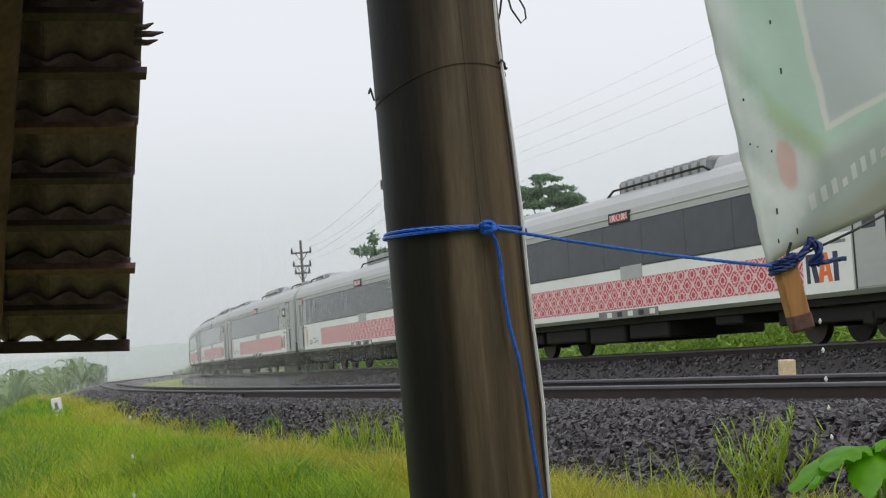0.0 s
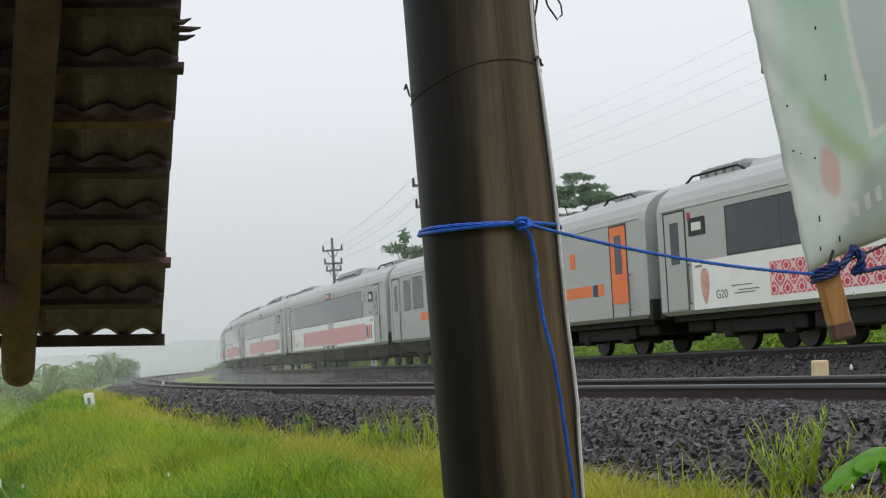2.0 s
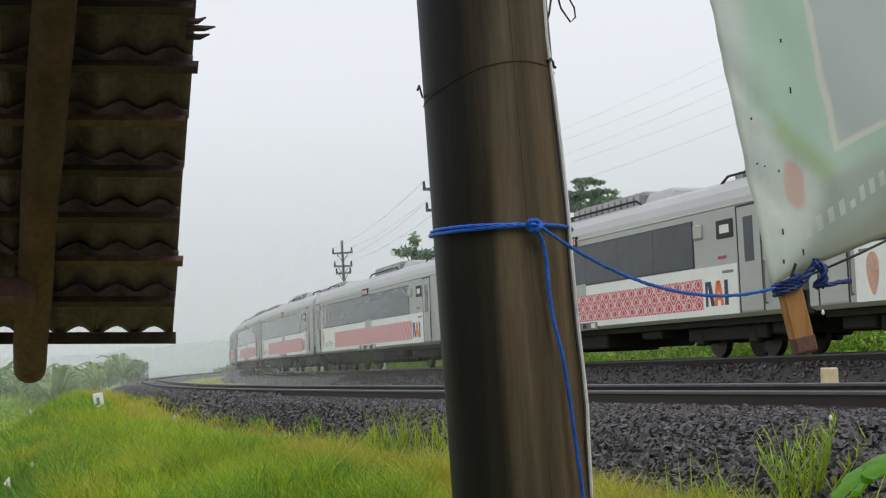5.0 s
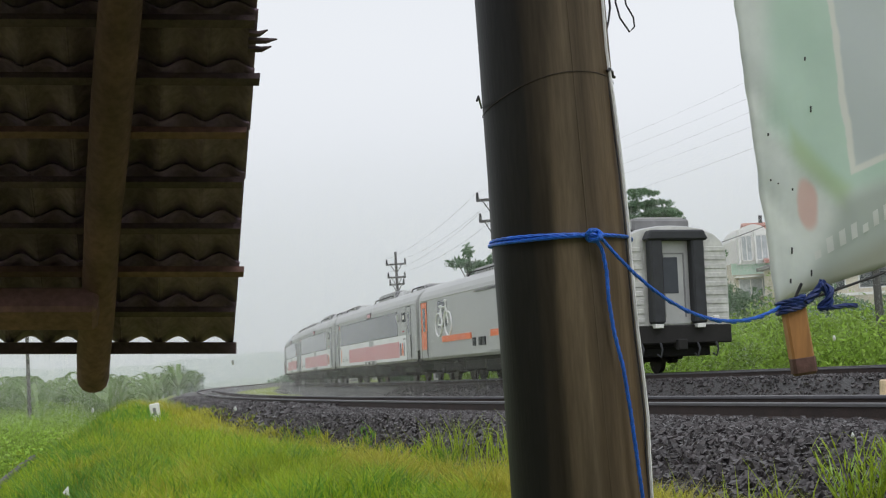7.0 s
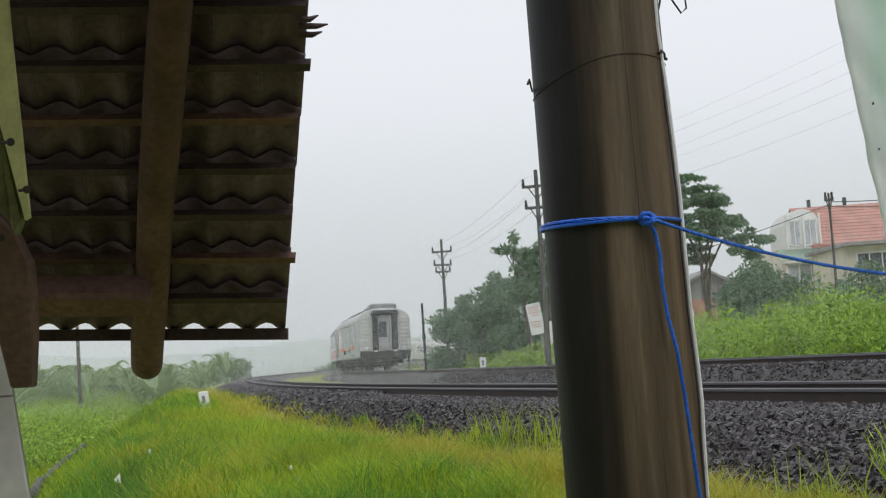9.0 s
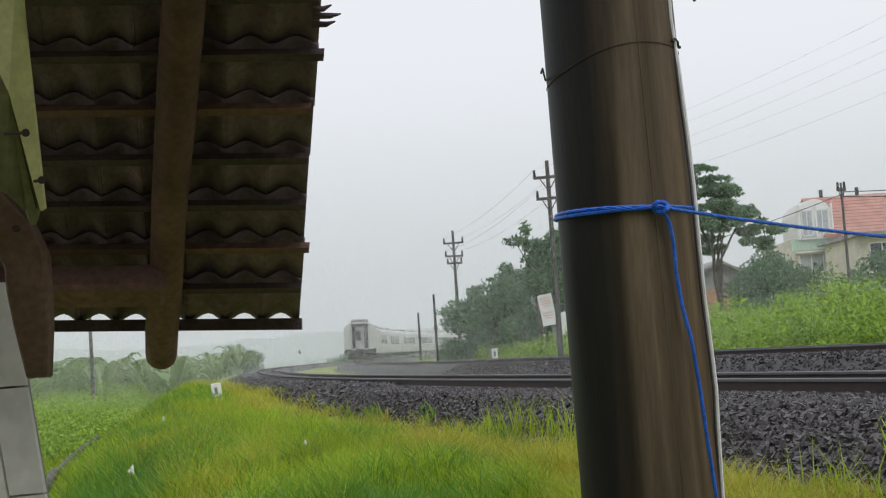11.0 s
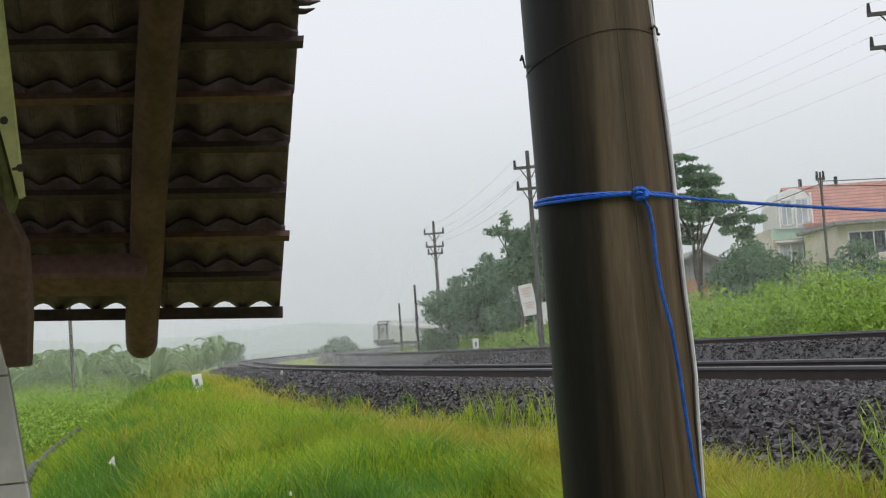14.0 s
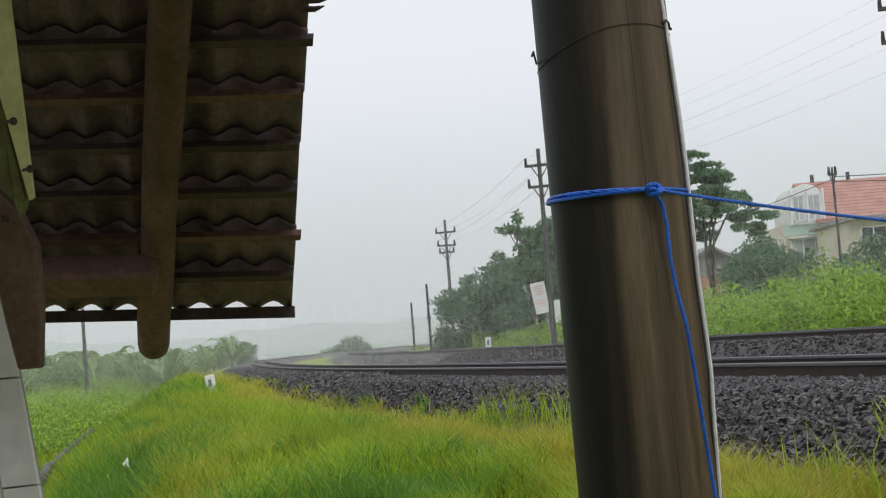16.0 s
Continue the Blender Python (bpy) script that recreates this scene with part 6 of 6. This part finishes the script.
def build_signs():
    s = tagged(empty("warning_sign", Matrix.Translation((4.28, 62, 0.5)) @ Matrix.Rotation(radians(-8), 4, "Y")), "white leaning warning board on a post by the track", "sign")
    part("post", rod(bmesh.new(), (0.1, 0, -0.3), (0.1, 0, 2.2), 0.045, seg=8), M["greyroof"], s)
    b = part("board", boxed(-0.32, 0.32, -0.05, -0.02, 1.95, 3.35, 0.01), M["signwhite"], s, "white board")
    for k, (w, z) in enumerate(((0.24, 3.15), (0.2, 3.03), (0.24, 2.91), (0.16, 2.79), (0.22, 2.5), (0.2, 2.38), (0.16, 2.26))):
        part("lettering_bar", boxed(-w, w, -0.058, -0.05, z, z + 0.05), M["print_red"], b)
    s = tagged(empty("small_notice", Matrix.Translation((4.95, 62.5, 0.5)) @ Matrix.Rotation(radians(-6), 4, "Y")), "small white notice beside the warning board", "sign")
    part("post", rod(bmesh.new(), (0, 0, -0.3), (0, 0, 1.9), 0.04, seg=8), M["greyroof"], s)
    part("board", boxed(-0.36, 0.36, -0.05, -0.02, 1.5, 2.5, 0.01), M["signwhite"], s)

    def marker(x, y, z, w, h, label, turn=0.0, skin="signwhite", figure=True):
        m = tagged(empty("track_marker", Matrix.Translation((x, y, z)) @ Matrix.Rotation(radians(turn), 4, "Y")), label, "marker post", "track markers")
        part("stone", boxed(-w / 2, w / 2, -w / 3, w / 3, -0.25, h, 0.02), M[skin], m)
        if figure:
            part("lettering_bar", boxed(-w * 0.16, w * 0.16, -w / 3 - 0.006, -w / 3, h * 0.35, h * 0.75), M["ac"], m)

    marker(1.62, 70, 0.95, 0.30, 0.62, "white painted marker stone with dark figure")
    marker(-5.87, 33, land(-5.87, 33), 0.22, 0.42, "white painted marker stone standing in the grass", -6)
    marker(7.0, 20, land(7, 20), 0.23, 0.56, "tan concrete marker stub between the tracks", 3, "tanstone", False)
    marker(16.4, 40, 0.9, 0.14, 1.0, "white painted post among the weeds", 0, "signwhite", False)
    for x, y, z, h in ((-1.5, 75, 1.0, 3.7), (-2.85, 90, 0.9, 3.3)):
        q = tagged(empty("signal_post", Matrix.Translation((x + 0.15, y, 0.4))), "thin dark signal wire post beside the far track", "post", "signal posts")
        part("post", rod(bmesh.new(), (0, 0, -0.3), (0, 0, h + z - 0.4), 0.085, 0.06, 8), M["wire"], q)
        part("cap", boxed(-0.1, 0.1, -0.1, 0.1, (h + z - 0.4) * 0.55, (h + z - 0.4) * 0.55 + 0.25, 0.02), M["wire"], q)
    # drain edge running through the grass and a scrap of white paper on a twig
    pts = []
    for u in np.arange(0, 1.01, 0.1):
        y = 20.0 + 24.0 * u
        x = -6.1 - 5.6 * u - 0.9 * math.sin(u * math.pi) * 0.4
        pts.append((x, y, land(x, y) + 0.28))
    d = tagged(empty("drain_pipe"), "dark pipe lying along the grass bank", "pipe")
    part("pipe", tube(bmesh.new(), pts, 0.085, 8), M["polegrey"], d, smooth=True)
    x, y = -3.49, 14.35
    f = tagged(empty("paper_flag", Matrix.Translation((x, y, land(x, y)))), "scrap of white paper on a twig", "paper scrap")
    part("twig", rod(bmesh.new(), (0.1, 0, -0.1), (-0.01, 0, 0.29), 0.005, seg=5), M["bark"], f)
    bm = bmesh.new()
    v = [bm.verts.new(p) for p in ((-0.04, 0, 0.29), (0.02, 0.01, 0.36), (0.03, 0.0, 0.25), (-0.03, 0.02, 0.27))]
    bm.faces.new(v[:3]), bm.faces.new((v[0], v[2], v[3]))
    part("paper", bm, M["signwhite"], f)


build_signs()


# ---- houses beyond the line ----
def window(parent, x0, x1, y, z0, z1, glass="glass", mullions=1):
    w = part("window", boxed(x0 + 0.06, x1 - 0.06, y - 0.03, y + 0.1, z0 + 0.06, z1 - 0.06), M[glass], parent)
    f = bmesh.new()
    for a, b, c, d in ((x0, x0 + 0.08, z0, z1), (x1 - 0.08, x1, z0, z1), (x0, x1, z0, z0 + 0.08), (x0, x1, z1 - 0.08, z1)):
        box(f, a, b, y - 0.07, y + 0.05, c, d)
    for k in range(mullions):
        xm = x0 + (x1 - x0) * (k + 1) / (mullions + 1)
        box(f, xm - 0.03, xm + 0.03, y - 0.06, y + 0.05, z0, z1)
    part("window_frame", f, M["signwhite"], w)
    return w


def gable_roof(x0, x1, y0, y1, z0, z1, over=0.5, along="x", thick=0.15):
    bm = bmesh.new()
    if along == "x":
        ym = (y0 + y1) / 2
        prof = [(y0 - over, z0), (ym, z1), (y1 + over, z0), (y1 + over, z0 - thick), (ym, z1 - thick), (y0 - over, z0 - thick)]
        ends = [[bm.verts.new((x, y, z)) for y, z in prof] for x in (x0 - over, x1 + over)]
    else:
        xm = (x0 + x1) / 2
        prof = [(x0 - over, z0), (xm, z1), (x1 + over, z0), (x1 + over, z0 - thick), (xm, z1 - thick), (x0 - over, z0 - thick)]
        ends = [[bm.verts.new((x, y, z)) for x, z in prof] for y in (y0 - over, y1 + over)]
    for k in range(6):
        bm.faces.new((ends[0][k], ends[0][(k + 1) % 6], ends[1][(k + 1) % 6], ends[1][k]))
    for e in ends:
        bm.faces.new((e[0], e[1], e[4], e[5])), bm.faces.new((e[1], e[2], e[3], e[4]))
    bmesh.ops.recalc_face_normals(bm, faces=bm.faces)
    return bm


def tile_rows(parent, x0, x1, y0, ym, z0, z1, n, material):
    """Courses of roof tiles, each a long lapped strip on the near slope."""
    for k in range(n):
        u, v = k / n, (k + 1.1) / n
        bm = bmesh.new()
        a, b = (y0 + (ym - y0) * u, z0 + (z1 - z0) * u + 0.07), (y0 + (ym - y0) * min(1, v), z0 + (z1 - z0) * min(1, v) + 0.02)
        vs = [bm.verts.new(p) for p in ((x0, a[0], a[1]), (x1, a[0], a[1]), (x1, b[0], b[1]), (x0, b[0], b[1]), (x0, a[0], a[1] - 0.05), (x1, a[0], a[1] - 0.05))]
        bm.faces.new(vs[:4]), bm.faces.new((vs[1], vs[0], vs[4], vs[5]))
        part("tile_course", bm, material, parent)


def build_houses():
    h = tagged(empty("red_roofed_house", Matrix.Translation((0.55, 95, 0.6))), "two-storey cream house with red tiled roof and rounded glazed dormer", "house")
    part("wall", boxed(22.6, 46, 0, 10, -0.3, 7.0), M["render_w"], h)
    part("wall_band", boxed(22.5, 46.1, -0.1, 0.05, 6.2, 7.0), M["print_green"], h, "pale green band under the eaves")
    rf = part("roof", gable_roof(25.2, 46, 0, 10, 7.05, 10.2), M["tiles"], h, "red tiled roof")
    tile_rows(rf, 24.7, 46.5, -0.5, 5, 7.05, 10.2, 12, M["tiles"])
    # rounded dormer front
    bm = bmesh.new()
    prof = [(22.9, 6.9), (25.4, 6.9), (25.4, 8.6)] + [(24.15 + 1.25 * math.cos(a), 8.4 + 1.25 * math.sin(a)) for a in np.arange(0.2, 3.0, 0.3)] + [(22.9, 8.6)]
    f, g = [bm.verts.new((x, -0.25, z)) for x, z in prof], [bm.verts.new((x, 4.0, z)) for x, z in prof]
    bm.faces.new(f), bm.faces.new(g[::-1])
    for k in range(len(prof)):
        bm.faces.new((f[k], f[(k + 1) % len(prof)], g[(k + 1) % len(prof)], g[k]))
    bmesh.ops.recalc_face_normals(bm, faces=bm.faces)
    d = part("dormer", bm, M["print_pale"], h, "white rounded dormer")
    window(d, 23.2, 24.0, -0.27, 7.1, 8.9, "paleglass"), window(d, 24.2, 25.1, -0.27, 7.1, 8.9, "paleglass")
    for x in (23.0, 24.15, 25.25):
        part("frame_post", boxed(x, x + 0.12, -0.4, -0.28, 6.9, 9.3), M["signwhite"], d)
    b = window(h, 22.9, 25.4, -0.02, 4.75, 5.95, "paleglass", 2)
    part("window_sill", boxed(22.7, 25.6, -0.3, 0.02, 4.62, 4.74, 0.01), M["signwhite"], b)
    part("window_hood", boxed(22.7, 25.6, -0.45, 0.02, 5.96, 6.08, 0.01), M["signwhite"], b)
    for x in (27.5, 30.5, 33.5, 36.5):
        window(h, x, x + 1.4, -0.02, 3.6, 5.4)
        window(h, x, x + 1.4, -0.02, 0.9, 2.6)
    for x in (26.0, 28.6):
        part("chimney", boxed(x, x + 0.22, 4.9, 5.1, 10.0, 10.75), M["seal"], h)
    part("side_wall", boxed(20.9, 22.55, 1.0, 8, -0.3, 5.6), M["print_olive"], h)

    h = tagged(empty("grey_roofed_house", Matrix.Translation((0, 84, 0.6))), "small house with grey gable roof and pink brick wall", "house")
    part("wall", boxed(13.4, 17.2, 0, 6, -0.3, 3.6), M["brick_w"], h)
    bm = bmesh.new()
    f = [[bm.verts.new((x, y, z)) for x, z in ((13.4, 3.6), (17.2, 3.6), (17.2, 4.8), (15.6, 5.3))] for y in (0.0, 0.15)]
    bm.faces.new(f[0]), bm.faces.new(f[1][::-1])
    for k in range(4):
        bm.faces.new((f[0][k], f[0][(k + 1) % 4], f[1][(k + 1) % 4], f[1][k]))
    part("gable", bm, M["greyroof"], h)
    part("roof", gable_roof(13.2, 18.4, -0.2, 6, 3.65, 5.4, 0.4, "y"), M["greyroof"], h, "grey sheet roof")
    window(h, 14.2, 14.9, -0.02, 1.7, 3.0)
    part("awning", boxed(16.2, 17.9, -0.9, 0, 2.55, 2.65), M["signwhite"], h, "white awning")
    part("fence", boxed(13.0, 17.5, -2.0, -1.9, -0.3, 1.2), M["greyroof"], h)

    h = tagged(empty("cream_house", Matrix.Translation((-1.6, 86, 1.1))), "cream house with dark upper windows and white awning", "house")
    part("wall", boxed(26.6, 40, 0, 8, -0.3, 5.8), M["render_w"], h)
    part("roof", boxed(26.2, 40.4, -0.9, 8.4, 5.8, 6.05, 0.03), M["greyroof"], h, "flat grey roof slab")
    window(h, 27.2, 29.6, -0.02, 3.9, 5.4, mullions=2), window(h, 30.4, 33.4, -0.02, 3.9, 5.4, mullions=2)
    part("loggia", boxed(26.9, 34, -0.6, 0, 3.5, 3.65), M["print_pale"], h)
    part("awning", boxed(28.2, 33.0, -1.6, 0, 2.6, 2.72), M["signwhite"], h, "white awning")
    window(h, 28.8, 29.8, -0.02, 0.4, 2.3)
    part("door", boxed(30.6, 31.6, -0.06, 0.05, -0.2, 2.2), M["orange"], h, "orange-brown door")


build_houses()


# ---- far hills and woods closing the view ----
def build_hills():
    for name, d, base, amp, seed, label in (("backdrop_hill", 420, 9, 9, 2, "long wooded hill, rain haze painted in as a pale glow"), ("backdrop_wood", 290, 2.6, 2.4, 5, "line of woods beyond the field, haze painted in as a glow")):
        verts, faces = [], []
        n = 220
        for i in range(n):
            a = radians(-60 + i * 120 / n)
            h = base + amp * noise.noise((a * 5, seed, 0)) + amp * 0.35 * noise.noise((a * 24, seed, 3)) + amp * 0.18 * noise.noise((a * 90, seed, 7))
            for k, (dd, hh) in enumerate(((0, -6), (d * 0.05, h * 0.75), (d * 0.12, h), (d * 0.4, h * 0.6))):
                verts.append(((d + dd) * math.sin(a), (d + dd) * math.cos(a), hh))
            if i:
                for k in range(3):
                    b = (i - 1) * 4 + k
                    faces.append((b, b + 4, b + 5, b + 1))
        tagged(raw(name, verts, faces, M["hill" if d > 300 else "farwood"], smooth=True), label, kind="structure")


build_hills()


# ---- the falling rain that veils the distance ----
def build_rain():
    rng = np.random.default_rng(30)
    n = 900000
    d = 40 + 290 * rng.random(n) ** 1.5
    az = np.radians(rng.uniform(-24, 29, n))
    el = -0.012 + 0.19 * (1 - np.sqrt(1 - rng.random(n)))
    x, y, z = d * np.sin(az), d * np.cos(az), EYE + d * (np.tan(el) - 0.016)
    ok = z > -0.6
    x, y, z, d, az = x[ok], y[ok], z[ok], d[ok], az[ok]
    n = len(x)
    c = np.stack([x, y, z], 1)
    w, h = d * 0.0000021, d * 0.030
    side = np.stack([np.cos(az), -np.sin(az), 0 * az], 1) * w[:, None]
    fall = np.stack([0.04 * h, 0 * h, h], 1)
    v = np.stack([c - side, c + side, c + fall], 1).reshape(-1, 3)
    me = bpy.data.meshes.new("rain")
    me.vertices.add(n * 3)
    me.vertices.foreach_set("co", v.ravel())
    me.loops.add(n * 3)
    me.loops.foreach_set("vertex_index", np.arange(n * 3, dtype=np.int32))
    me.polygons.add(n)
    me.polygons.foreach_set("loop_start", np.arange(0, n * 3, 3, dtype=np.int32))
    me.update()
    me.materials.append(M["rain"])
    tagged(new("rain", me), "fine falling rain veiling the fields and hills", kind="stuff")


build_rain()


# ---- drips from the eaves, the rafter and the stick ----
def build_drip(name_label):
    bm = bmesh.new()
    bmesh.ops.create_icosphere(bm, subdivisions=2, radius=0.0032)
    for v in bm.verts:
        v.co.z *= 1.7
        if v.co.z > 0:
            v.co.x *= 0.75
            v.co.y *= 0.75
    return tagged(part("water_drop", bm, M["drop"], smooth=True), name_label, "water drop", "falling drips")


drips = []
for k, (x, y, z, drop) in enumerate(((-0.335, 2.86, 1.655, 1.2), (-0.335, 2.86, 1.655, 1.2), (-0.337, 2.86, 1.655, 1.2), (-0.634, 2.9, 1.58, 1.1), (-0.634, 2.9, 1.58, 1.1), (-0.634, 2.9, 1.58, 1.1))):
    drips.append((build_drip("clear water drop falling from the eaves"), Vector((x, y, z)), drop, 0.13 * k))
for k in range(5):
    drips.append((build_drip("clear water drop falling from the banner tie"), None, 0.9, 0.12 * k))


def drip_rows(start, drop, phase):
    rows, fall, t = [], math.sqrt(2 * drop / 9.8), 0.0
    first = start if start else tie_at(0) + Vector((0.055, -0.04, -0.02))
    rows.append((0, Matrix.Translation(first - Vector((0, 0, drop * (0.1 + 0.5 * phase))))))
    t = 0.1 + phase
    while t + fall + 0.1 < 16:
        p = start if start else tie_at(t) + Vector((0.055, -0.04, -0.02))
        for u in (0, 0.5, 0.75, 1):
            rows.append((t + u * fall, Matrix.Translation(p - Vector((0, 0, drop * u * u)))))
        t += fall + 0.067
    rows.append((16, rows[-1][1]))
    return rows


def motions():
    for ob, s0 in coaches:
        walk(ob, coach_rows(s0))
    walk(banner, banner_rows())
    for i, link in enumerate(links):
        walk(link, link_rows(i))
    for ob, start, drop, phase in drips:
        walk(ob, drip_rows(start, drop, phase))


motions()
